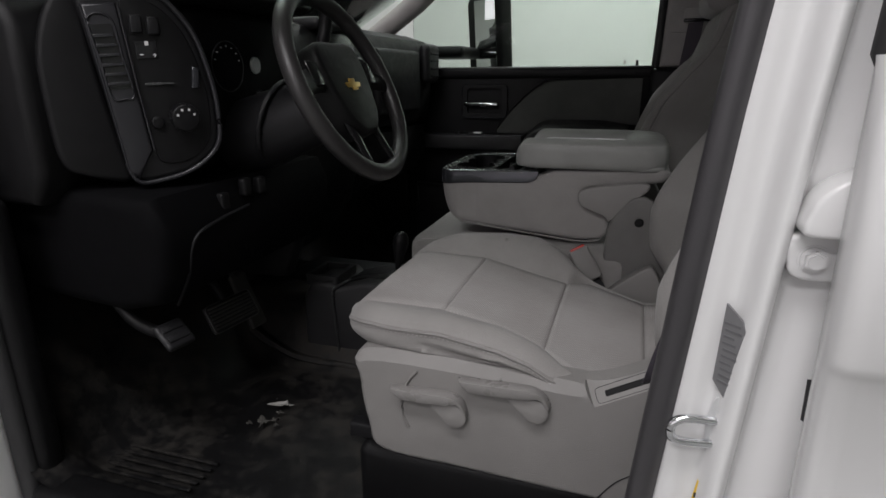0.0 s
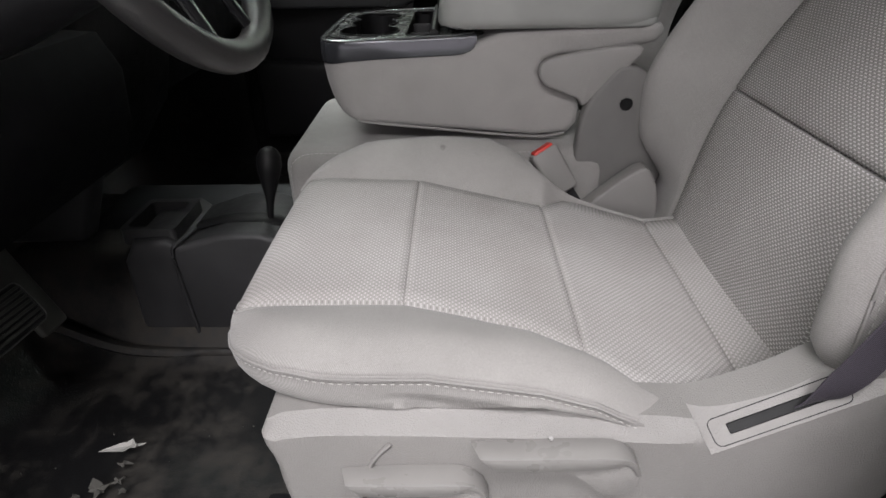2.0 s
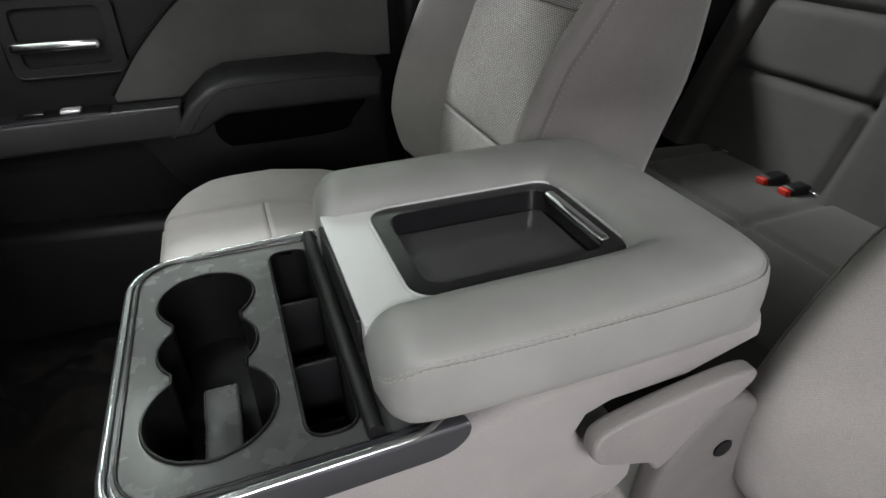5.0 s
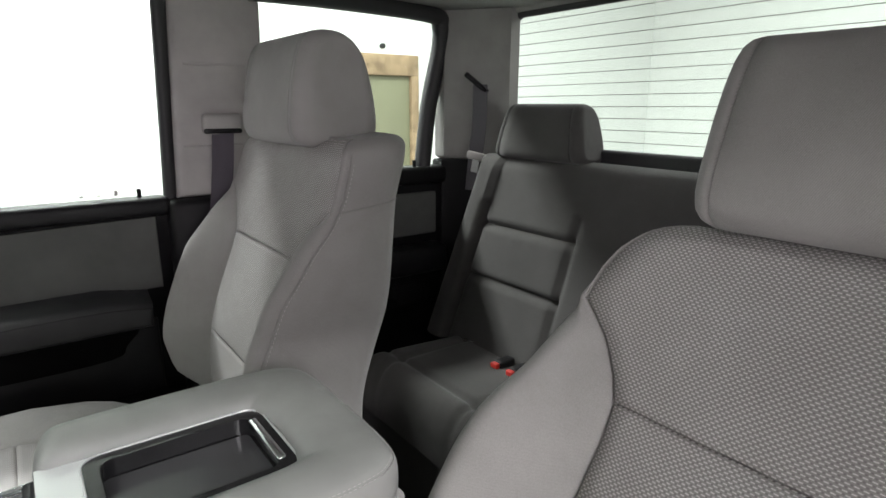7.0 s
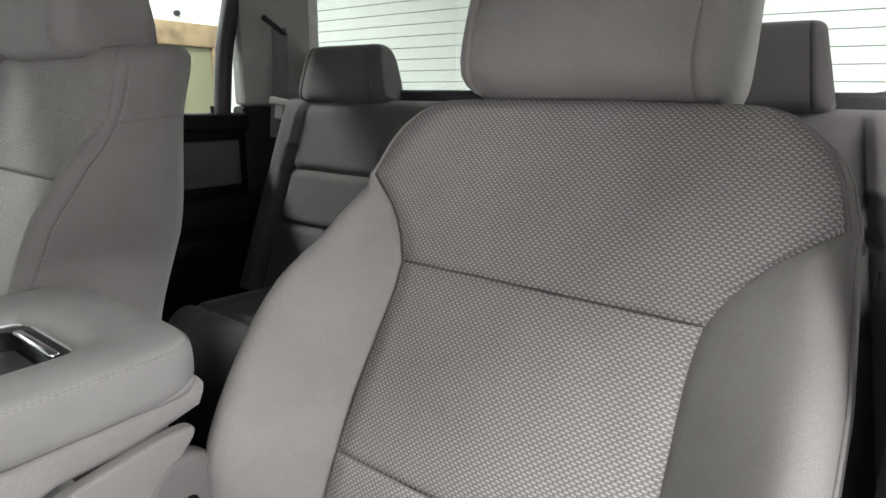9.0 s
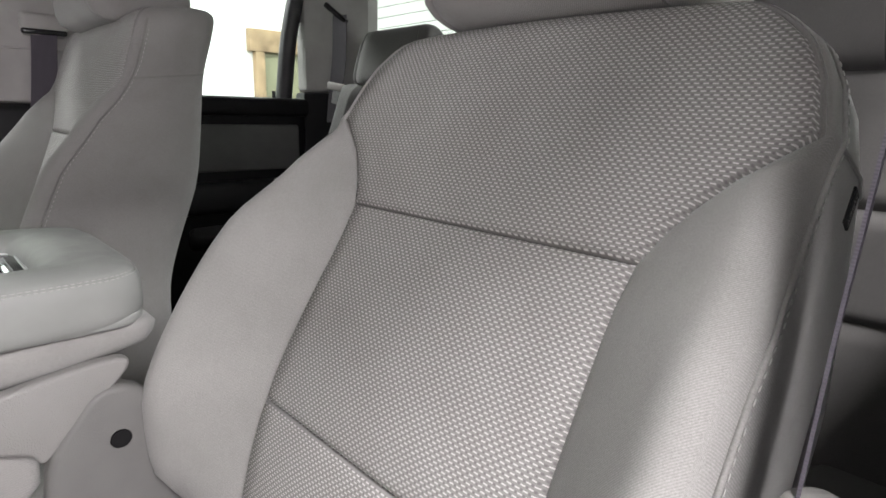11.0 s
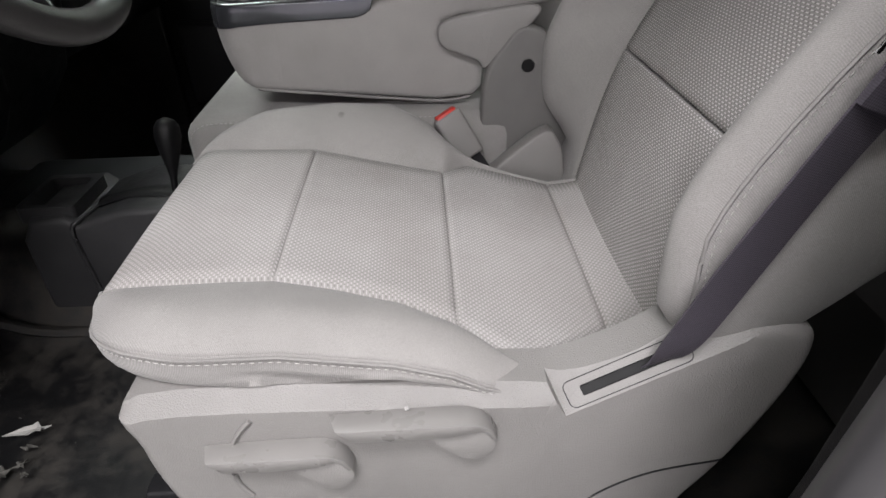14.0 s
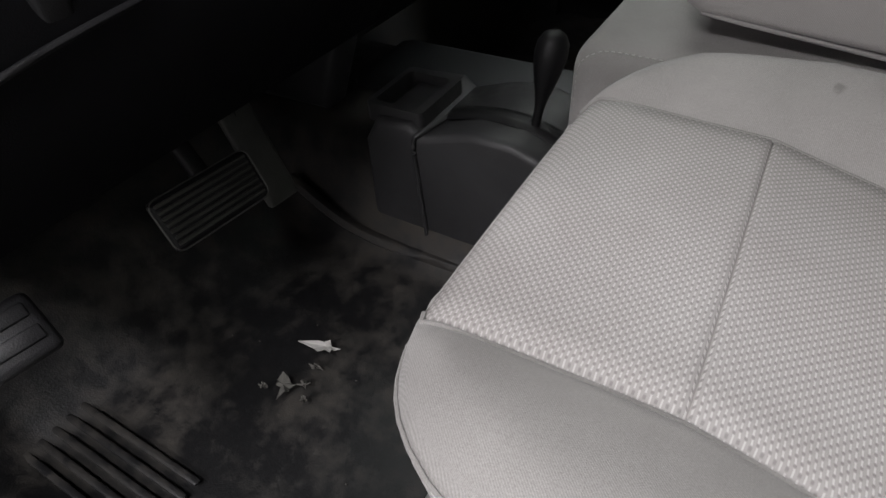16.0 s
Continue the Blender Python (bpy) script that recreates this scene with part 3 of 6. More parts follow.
def plate_holes(name, outer, holes, z, depth, floor=True, skirt=None):
    """A level plate with wells sunk into it; outer and holes are loops of x, y."""
    bm = bmesh.new()
    loops = []
    for lp in [outer] + holes:
        vs = [bm.verts.new((x, y, z)) for x, y in lp]
        loops.append((vs, [bm.edges.new((vs[i], vs[(i + 1) % len(vs)])) for i in range(len(vs))]))
    bmesh.ops.triangle_fill(bm, use_beauty=True, edges=[e for _, es in loops for e in es])
    for k, (vs, _) in enumerate(loops):
        dz = depth if k else (skirt or 0.02)
        low = [bm.verts.new((v.co.x, v.co.y, z - dz)) for v in vs]
        n = len(vs)
        for i in range(n):
            bm.faces.new((vs[i], vs[(i + 1) % n], low[(i + 1) % n], low[i]))
        if k and floor:
            bm.faces.new(low)
    bmesh.ops.triangulate(bm, faces=[f for f in bm.faces if len(f.verts) > 4])
    return from_bm(name, bm, True, 35)


def round_rect(x0, y0, x1, y1, r, n=6):
    out = []
    for cx, cy, a0 in ((x1 - r, y1 - r, 0), (x0 + r, y1 - r, 90), (x0 + r, y0 + r, 180), (x1 - r, y0 + r, 270)):
        for k in range(n + 1):
            a = radians(a0 + 90 * k / n)
            out.append((cx + r * math.cos(a), cy + r * math.sin(a)))
    return out


def disc(name, c, axis, r, d, n=24, bevel=0.002):
    """A short round stud at c, standing along an axis."""
    bm = bmesh.new()
    bmesh.ops.create_cone(bm, cap_ends=True, segments=n, radius1=r, radius2=r, depth=d)
    if bevel:
        bmesh.ops.bevel(bm, geom=[e for e in bm.edges if len(e.link_faces) == 2 and any(len(f.verts) > 4 for f in e.link_faces)], offset=bevel, segments=2, affect="EDGES")
    q = Vector((0, 0, 1)).rotation_difference(Vector(axis))
    bm.transform(Matrix.Translation(c) @ q.to_matrix().to_4x4())
    return from_bm(name, bm)


def belt_cloth(name, color):
    m = mat(name, color, 0.6, 0.0, 0.35)
    n = Nodes(m)
    w = n.add("ShaderNodeTexWave", Scale=150.0, Distortion=0.5)
    n.link(n.coord("UV"), w.inputs["Vector"])
    t = n.add("ShaderNodeTexWave", Scale=180.0, Distortion=1.0)
    t.bands_direction = "Y"
    n.link(n.coord("UV"), t.inputs["Vector"])
    n.base(n.mix(0.55, color, n.mix(0.4, w.outputs["Color"], t.outputs["Color"]), "OVERLAY"))
    n.bump(w.outputs["Fac"], 0.35, 0.0007)
    n.bump(t.outputs["Fac"], 0.2, 0.0006)
    return m


M_BELT = belt_cloth("grey_violet_webbing", (0.066, 0.059, 0.073))
M_BELTDARK = belt_cloth("black_webbing", (0.02, 0.02, 0.022))

# ---- driver's seat base ----


TURN = -1.0


def hollowed(me, lo, hi, m=None):
    """The mesh with a box-shaped hollow cut into it."""
    a, b = new("solid", me), new("cutter", rbox("cutter", lo, hi, 0, 1, m))
    mod = a.modifiers.new("cut", "BOOLEAN")
    mod.object, mod.solver = b, "EXACT"
    bpy.context.view_layer.update()
    out = bpy.data.meshes.new_from_object(a.evaluated_get(bpy.context.evaluated_depsgraph_get()))
    bpy.data.objects.remove(a)
    bpy.data.objects.remove(b)
    return out


def lever(xe, kx, dx, dz):
    """An adjuster: a tapered wedge blade with a flat top over a round hub."""
    at = lambda x: xe + (x - xe) * kx + dx
    hub = [(at(-0.176), 0.326 + dz), (at(-0.15), 0.335 + dz)] + [(at(-0.134) + 0.021 * math.cos(a), 0.312 + dz + 0.021 * math.sin(a)) for a in np.linspace(1.1, -2.25, 20)]
    lev = part("lever", prism("lever", hub, "y", -0.312, -0.290, 0.002, 2), M_SHIELD, driver_seat, "grey plastic adjuster lever")
    rows = [((-0.257, -0.296, 0.3445), (-0.249, -0.319, 0.3475), (-0.236, -0.317, 0.330)),
            ((-0.250, -0.296, 0.3455), (-0.244, -0.3205, 0.3485), (-0.230, -0.3175, 0.330)),
            ((-0.190, -0.296, 0.3485), (-0.190, -0.3215, 0.3505), (-0.190, -0.3185, 0.331)),
            ((-0.150, -0.296, 0.3490), (-0.150, -0.3215, 0.3510), (-0.150, -0.3185, 0.333)),
            ((-0.138, -0.296, 0.3480), (-0.137, -0.3210, 0.3500), (-0.139, -0.3185, 0.3355)),
            ((-0.127, -0.296, 0.3430), (-0.127, -0.3180, 0.3445), (-0.130, -0.3165, 0.3365)),
            ((-0.118, -0.296, 0.3340), (-0.119, -0.3150, 0.3350), (-0.123, -0.3145, 0.3310)),
            ((-0.112, -0.296, 0.3190), (-0.113, -0.3130, 0.3195), (-0.117, -0.3130, 0.3180))]
    bm = bmesh.new()
    grid = []
    for b, f, l in rows:
        ring = [b, f, l, (l[0], -0.292, l[2])]
        grid.append([bm.verts.new((at(x), y, z + dz)) for x, y, z in ring])
    for p, q in zip(grid, grid[1:]):
        for k in range(4):
            bm.faces.new((p[k], q[k], q[(k + 1) % 4], p[(k + 1) % 4]))
    bm.faces.new(grid[0])
    bm.faces.new(grid[-1][::-1])
    bmesh.ops.recalc_face_normals(bm, faces=bm.faces)
    edges = [e for e in bm.edges if e.calc_face_angle(0) > 0.5]
    bmesh.ops.bevel(bm, geom=edges, offset=0.0009, segments=2, profile=0.5, affect="EDGES", clamp_overlap=True)
    part("grip", from_bm("grip", bm, True, 28), M_LEVER, lev)


def seat_base():
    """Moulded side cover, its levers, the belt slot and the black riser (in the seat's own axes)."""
    out = [(-0.432, 0.364), (-0.444, 0.305), (-0.432, 0.225), (-0.405, 0.172), (-0.25, 0.165), (-0.05, 0.158), (0.07, 0.16), (0.10, 0.195), (0.132, 0.26), (0.158, 0.335), (0.168, 0.39), (0.156, 0.42), (0.10, 0.421), (0.05, 0.407), (0.01, 0.383), (-0.045, 0.359), (-0.085, 0.358), (-0.2, 0.364)]
    out = [tuple(p) for p in curve_pts(out, 5, True)]
    n = len(out)
    loops = []
    for a in (0, 15, 30, 45, 60, 75, 90, 91):
        ca, sa = math.cos(radians(min(a, 90))), math.sin(radians(min(a, 90)))
        lp = []
        for i, (x, z) in enumerate(out):
            d = np.array(out[(i + 1) % n]) - np.array(out[i - 1])
            d /= np.linalg.norm(d)
            # a flat chamfer along the top, a small radius elsewhere
            rise = max(0.0, TURN * d[0]) * smooth01((-0.03 - x) / 0.06)
            r = 0.012 + 0.005 * rise
            f = min(a, 90) / 90
            k = r * ((1 - sa) * (1 - rise) + (1 - f) * rise)
            lp.append((x + TURN * d[1] * k, -0.236 if a > 90 else -0.296 + r * ((1 - ca) * (1 - rise) + f * rise), z - TURN * d[0] * k))
        loops.append(lp)
    verts = [p for lp in loops for p in lp]
    faces = [(b * n + i, b * n + (i + 1) % n, (b + 1) * n + (i + 1) % n, (b + 1) * n + i) for b in range(len(loops) - 1) for i in range(n)]
    uvs = [(x, z) for x, y, z in verts]
    for b in (0, len(loops) - 1):
        capped(verts, faces, uvs, [list(range(b * n, b * n + n))])
    bm = bmesh.new()
    bm.from_mesh(mesh("side_cover", verts, faces))
    lay = pose(0.003, -0.2922, 0.3752, 0, -29.5, 0) @ pose(0, 0, 0, 45, 0, 0) @ pose(0, 0, -0.010)
    cut = hollowed(from_bm("side_cover", bm), (-0.066, -0.07, 0), (0.14, 0.07, 0.06), lay)
    bm = bmesh.new()
    bm.from_mesh(cut)
    cover = part("side_cover", from_bm("side_cover", bm, True, 25), M_SHIELD, driver_seat, "grey grained plastic side cover")
    part("end_seam", tube("end_seam", [(x, -0.2965, z) for x, z in curve_pts([(-0.03, 0.165), (0.0, 0.205), (0.05, 0.235), (0.12, 0.25)], 6)], 0.0012, 5), M_CHARCOAL, cover)
    for kx, dx, dz in ((1.06, 0.002, 0.0), (0.95, -0.133, -0.034)):
        lever(-0.112, kx, dx, dz)
    part("lever_mark", tube("lever_mark", [(x, -0.297, z) for x, z in curve_pts([(-0.334, 0.342), (-0.350, 0.322), (-0.362, 0.29), (-0.362, 0.255), (-0.352, 0.232)], 5)], 0.0025, 6), M_SHIELD, cover)
    part("nub", disc("nub", (-0.192, -0.300, 0.3525), (0, -0.6, 1), 0.0022, 0.004, 12, 0.0008), M_LEVER, cover)
    # sloping belt plate; a proud black bar stands for its slot's shade
    edge = round_rect(-0.058, -0.0125, 0.060, 0.0125, 0.006, 3)
    part("plate_seam", tube("plate_seam", [tuple(lay @ Vector((x, y, 0.0))) for x, y in edge], 0.0005, 5, True), M_CHARCOAL, cover, "thin seam round the belt plate")
    part("slot", rbox("slot", (-0.043, -0.005, -0.004), (0.042, 0.005, 0.0010), 0.001, 1, lay), M_BLACK, cover, "black bar for the shade in the belt slot")
    part("riser", rbox("riser", (-0.462, -0.285, 0.02), (0.05, 0.25, 0.165), 0.02), M_BLACK, driver_seat, "black seat riser")
    part("pan", rbox("pan", (-0.40, -0.23, 0.165), (0.08, 0.23, 0.285), 0.02), M_CHARCOAL, driver_seat)
    for y in (-0.25, 0.2):
        part("rail", rbox("rail", (-0.485, y - 0.015, 0.165), (0.12, y + 0.015, 0.195), 0.004), M_CHARCOAL, driver_seat, "steel seat rail")
    part("recliner_cover", prism("recliner_cover", [tuple(p) for p in curve_pts([(-0.06, 0.30), (-0.045, 0.325), (0.03, 0.385), (0.055, 0.37), (0.068, 0.33), (0.06, 0.28)], 4, True)], "y", 0.235, 0.27, 0.008, 3), M_SHIELD, driver_seat, "pale grey plastic hinge cover")
    tag = part("tag", rbox("tag", (-0.016, -0.001, -0.008), (0.016, 0.001, 0.008), 0, 1), M_BLACK, driver_seat, "black sewn fabric tag", pose(0.268, -0.2865, 0.785, 0, -58, 0) @ Matrix.Scale(0.72, 4))
    cu = bpy.data.curves.new("tag_word", "FONT")
    cu.body, cu.size, cu.align_x, cu.align_y = "AIRBAG", 0.0085, "CENTER", "CENTER"
    tmp = bpy.data.objects.new("tag_word", cu)
    me = bpy.data.meshes.new_from_object(tmp)
    bpy.data.objects.remove(tmp)
    part("tag_word", me, M_TRIMGREY, tag, "printed word AIRBAG", pose(0, -0.0014, 0, 90, 0, 0))


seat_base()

# driver's belt, from the slot in the seat up to the pillar
belt = thing("seat_belt", "grey-violet webbing seat belt with a pale plastic latch tongue", "seat belt")
part("webbing", ribbon("webbing", [(0.025, -0.660, 0.362), (0.030, -0.670, 0.374), (0.036, -0.682, 0.392), (0.043, -0.690, 0.418), (0.052, -0.694, 0.447), (0.070, -0.697, 0.50), (0.102, -0.699, 0.58), (0.136, -0.701, 0.66), (0.178, -0.700, 0.775), (0.222, -0.703, 0.91), (0.282, -0.73, 1.05), (0.32, -0.755, 1.15)], [(0.86, -0.05, 0.5), (0.86, -0.05, 0.5), (0.87, -0.1, 0.35), (0.88, -0.1, 0.0), (0.90, 0.06, -0.22), (0.90, 0.20, -0.33), (0.88, 0.30, -0.37), (0.90, 0.24, -0.38), (0.92, 0.16, -0.39)] + [(0.90, 0.18, -0.39)] * 3, 0.045, gather=(0.55, 0.55, 0.6, 0.7, 0.82, 0.95, 1, 1, 1, 1, 1, 1)), M_BELT, belt)
part("webbing_return", ribbon("webbing_return", [(0.1205, -0.7035, 0.620), (0.129, -0.7045, 0.640), (0.139, -0.706, 0.663)], [(0.89, 0.26, -0.37)] * 3, 0.047, 0.004), M_BELT, belt)
tong = part("tongue", prism("tongue", [tuple(p) for p in curve_pts([(-0.037, 0.0), (-0.033, 0.017), (-0.008, 0.022), (0.02, 0.018), (0.038, 0.004), (0.034, -0.016), (0.012, -0.02), (-0.02, -0.016)], 5, True)], "y", -0.006, 0.006, 0.003, 3), mat("smooth_grey_plastic", (0.19, 0.182, 0.174), 0.4), belt, "pale grey plastic latch tongue", pose(0.141, -0.709, 0.665, 0, 0, -14) @ pose(0, 0, 0, 0, 20, 0) @ Matrix.Scale(0.72, 4) @ Matrix.Scale(0.75, 4, (0, 0, 1)))
part("tongue_slot", rbox("tongue_slot", (-0.024, -0.0064, -0.013), (0.020, -0.004, -0.009), 0.001, 1), M_SEAL, tong, "dark webbing slot")
part("blade", rbox("blade", (-0.045, -0.0012, -0.038), (-0.040, 0.0012, 0.0), 0.001, 1), M_CHROME, tong, "steel latch blade")
part("pillar_loop", rbox("pillar_loop", (0.30, -0.78, 1.13), (0.37, -0.745, 1.18), 0.012), M_CHARCOAL, belt)

buckle = thing("belt_buckle", "grey belt buckle with a red release button", "belt buckle", "front buckles")
axis = Vector((-0.5, 0.12, 0.86)).normalized()
side_v = axis.cross(Vector((0.25, -0.95, 0.2))).normalized()
nrm_v = side_v.cross(axis)
BM = Matrix((side_v, nrm_v, axis)).transposed().to_4x4()
BM.translation = Vector((-0.110, -0.135, 0.379))
part("housing", rbox("housing", (-0.024, -0.013, -0.044), (0.024, 0.013, 0.040), 0.006, 3, BM), M_SHIELD, buckle)
part("button", rbox("button", (-0.018, -0.010, 0.034), (0.018, 0.010, 0.0435), 0.003, 2, BM), M_RED, buckle, "red release button")
part("stem", ribbon("stem", [(-0.093, -0.134, 0.345), (-0.07, -0.135, 0.31), (-0.04, -0.135, 0.26)], [(0.8, 0.1, 0.5)] * 3, 0.035, 0.006), M_BELTDARK, buckle, "black webbing stem")

# ---- console between the seats ----
console = thing("centre_console", "grey cloth fold-down centre console with cup holders and padded lid", "console")
CY0, CY1 = -0.08, 0.25
CYM = 0.5 * (CY0 + CY1)
body = [(-0.44, 0.559), (-0.235, 0.575), (-0.20, 0.588), (0.045, 0.600), (0.061, 0.597), (0.069, 0.587), (0.065, 0.577), (0.05, 0.570), (-0.03, 0.556), (-0.105, 0.553), (-0.128, 0.545), (-0.136, 0.528), (-0.128, 0.512), (-0.105, 0.503), (-0.075, 0.492), (-0.064, 0.47), (-0.066, 0.44), (-0.08, 0.425), (-0.14, 0.42), (-0.30, 0.434), (-0.425, 0.4455), (-0.44, 0.4472)]


body_me = prism("body", body, "y", CY0, CY1, 0.016, 4)
for v in body_me.vertices:
    if v.co.x > 0.03:
        v.co.y += (CYM - v.co.y) * 0.17 * smooth01((v.co.x - 0.03) / 0.045) ** 1.5
body_me = hollowed(body_me, (-0.474, CY0 + 0.022, 0.49), (-0.292, CY1 - 0.022, 0.7))
unwrapped(body_me)
part("body", body_me, M_BOLSTER, console)


def body_front():
    """The rounded front of the console, drawn in under its lower edge."""
    zs = [0.4474, 0.449, 0.4515, 0.455, 0.460, 0.466, 0.475, 0.49, 0.51, 0.53, 0.551]
    xs = [float(q) for q in np.interp(zs, [0.447, 0.448, 0.4535, 0.463, 0.477, 0.497, 0.52, 0.555], [-0.440, -0.446, -0.462, -0.473, -0.481, -0.488, -0.493, -0.496])]
    v, f, u = [], [], []
    for z, x1 in zip(zs, xs):
        tuck = 0.016 * (1 - math.sqrt(max(0.0, 1 - max(0.0, 1 - (z - 0.446) / 0.016) ** 2)))
        y0 = CY0 + tuck
        y0 -= 0.0012
        row = [(-0.385, y0 + 0.0025), (-0.400, y0 + 0.0004), (-0.415, y0), (-0.430, y0)]
        for a in np.linspace(0, math.pi / 2, 14):
            row.append((-0.440 - (-0.440 - x1) * math.sin(a), y0 + 0.041 * (1 - math.cos(a))))
        row += [(x, 2 * CYM - y) for x, y in row[::-1]]
        run = 0.0
        for k, (x, y) in enumerate(row):
            run += math.dist(row[k - 1], row[k]) if k else 0.0
            v.append((x, y, z))
            u.append((-0.385 - run, z))
    n = len(row)
    for b in range(len(zs) - 1):
        for k in range(n - 1):
            f.append((b * n + k, b * n + n + k, b * n + n + k + 1, b * n + k + 1))
    return mesh("body_front", v, f, u, sharp=70)


part("body_front", body_front(), M_BOLSTER, console)
part("body_piping", tube("body_piping", [(x, CY0 + 0.006, z) for x, z in curve_pts([(-0.438, 0.4475), (-0.425, 0.4455), (-0.30, 0.432), (-0.14, 0.417), (-0.085, 0.423)], 6)], 0.0025, 6), M_BOLSTER, console)


def cup_loop():
    cs = [(0.160, 0.045), (0.085, 0.042), (0.004, 0.050)]
    ys = np.linspace(0.004 - 0.0498, 0.160 + 0.0448, 48)
    h = [max([math.sqrt(max(0, q * q - (y - c) ** 2)) for c, q in cs] + [0.0 if y < -0.03 or y > 0.19 else 0.03]) for y in ys]
    return [(-0.42 - a, y) for a, y in zip(h, ys)] + [(-0.42 + a, y) for a, y in zip(h[::-1], ys[::-1])]


deck_out = round_rect(-0.488, CY0 + 0.006, -0.238, CY1 - 0.006, 0.043)
slot_bin = round_rect(-0.354, -0.052, -0.314, 0.222, 0.014, 4)
part("deck", plate_holes("deck", deck_out, [cup_loop(), slot_bin], 0.582, 0.004, False, 0.02), M_DECK, console, "dark grey deck with three cup wells")
for lp, nm in ((cup_loop(), "cup_well"), (slot_bin, "bin")):
    part(nm, plate_holes(nm, lp, [], 0.495, 0.0, False, 0.004), M_BLACK, console, "black well floor")
    wv = [(x, y, z) for z in (0.5835, 0.494) for x, y in lp]
    k = len(lp)
    part("well_wall", mesh("well_wall", wv, [(i, (i + 1) % k, k + (i + 1) % k, k + i) for i in range(k)], sharp=40), M_BLACK, console)
    part("well_lip", tube("well_lip", [(x, y, 0.583) for x, y in lp], 0.0016, 6, True), M_BLACK, console)
for y in (0.04, 0.135):
    part("bin_divider", rbox("bin_divider", (-0.353, y - 0.002, 0.50), (-0.315, y + 0.002, 0.573), 0.001, 2), M_CHARCOAL, console, "thin dark bin divider")
part("cup_divider", rbox("cup_divider", (-0.436, -0.02, 0.504), (-0.404, 0.09, 0.53), 0.004), M_DECK, console, "ribbed rubber cup insert")


def band(name, lo, hi, grow, steps=()):
    """The satin band round the deck's front and sides."""
    r = 0.048
    path = [(x, CY0 - grow) for x in (-0.238, -0.2395, -0.2435, -0.250, -0.258, -0.268, -0.30, -0.34, -0.40)] + [(-0.496 - grow + r + r * math.cos(a), CY0 - grow + r + r * math.sin(a)) for a in np.linspace(-math.pi / 2, -math.pi, 12)]
    path += [(x, 2 * CYM - y) for x, y in path[::-1]]
    v, f = [], []
    n = len(path)
    for i, (x, y) in enumerate(path):
        d = np.array((x + 0.30, y - CYM))
        d = d / np.linalg.norm(d) * 0.012
        back = min(1.0, max(0.0, (x + 0.268) / 0.03))
        tail = 0.022 * (1 - math.sqrt(1 - back * back)) - 0.004 * smooth01((-0.43 - x) / 0.05)
        for z, k in ((lo + tail, -0.1), (lo + tail + 0.002, 0.05), (hi - 0.003, 0), (hi, -0.15), (hi + 0.0015, -0.5), (hi + 0.001, -1), (lo, -1)):
            v.append((x + d[0] * k, y + d[1] * k, z + (0.010 * (x + 0.49) / 0.25)))
    for i in range(n - 1):
        for k in range(7):
            f.append((i * 7 + k, i * 7 + (k + 1) % 7, i * 7 + 7 + (k + 1) % 7, i * 7 + 7 + k))
    f += [tuple(range(7)), tuple((n - 1) * 7 + k for k in range(7))[::-1]]
    return mesh(name, v, f, sharp=40)


part("trim_band", band("trim_band", 0.548, 0.577, 0.003), M_SATIN, console, "dark satin trim band")
part("chrome_edge", tube("chrome_edge", [(x, y, 0.5795 + 0.0085 * (x + 0.49) / 0.25) for x, y in round_rect(-0.4945, CY0 + 0.000, -0.238, CY1 - 0.000, 0.047)[6:]], 0.0034, 8, False, 0.6), mat("dark_chrome", (0.42, 0.43, 0.44), 0.2, 0.9), console, "dark chrome deck rim")
part("rim_groove", tube("rim_groove", [(x, y, 0.583) for x, y in round_rect(-0.4845, CY0 + 0.0095, -0.225, CY1 - 0.0095, 0.040)[6:]], 0.0014, 6), M_GLOSS, console)

lid_plan = round_rect(-0.29, CY0 - 0.002, 0.056, CY1 + 0.002, 0.04, 8)
lid = part("lid", prism("lid", lid_plan, "z", 0.595, 0.609, 0.005, 3), M_VINYL, console, "padded grey vinyl lid")
LO = [(-0.300, CY0 + 0.04), (-0.292, CY0 + 0.008), (-0.262, CY0 - 0.005), (-0.15, CY0 - 0.008), (-0.01, CY0 - 0.005), (0.038, CY0 + 0.010), (0.057, CY0 + 0.05), (0.060, CYM), (0.057, CY1 - 0.05), (0.038, CY1 - 0.010), (-0.01, CY1 + 0.005), (-0.15, CY1 + 0.008), (-0.262, CY1 + 0.005), (-0.292, CY1 - 0.008), (-0.300, CY1 - 0.04)]
LI = [(-0.298, CY1 - 0.076), (-0.20, CY1 - 0.08), (-0.07, CY1 - 0.082), (-0.045, CY1 - 0.095), (-0.035, CYM), (-0.045, CY0 + 0.095), (-0.07, CY0 + 0.082), (-0.20, CY0 + 0.08), (-0.298, CY0 + 0.076)]


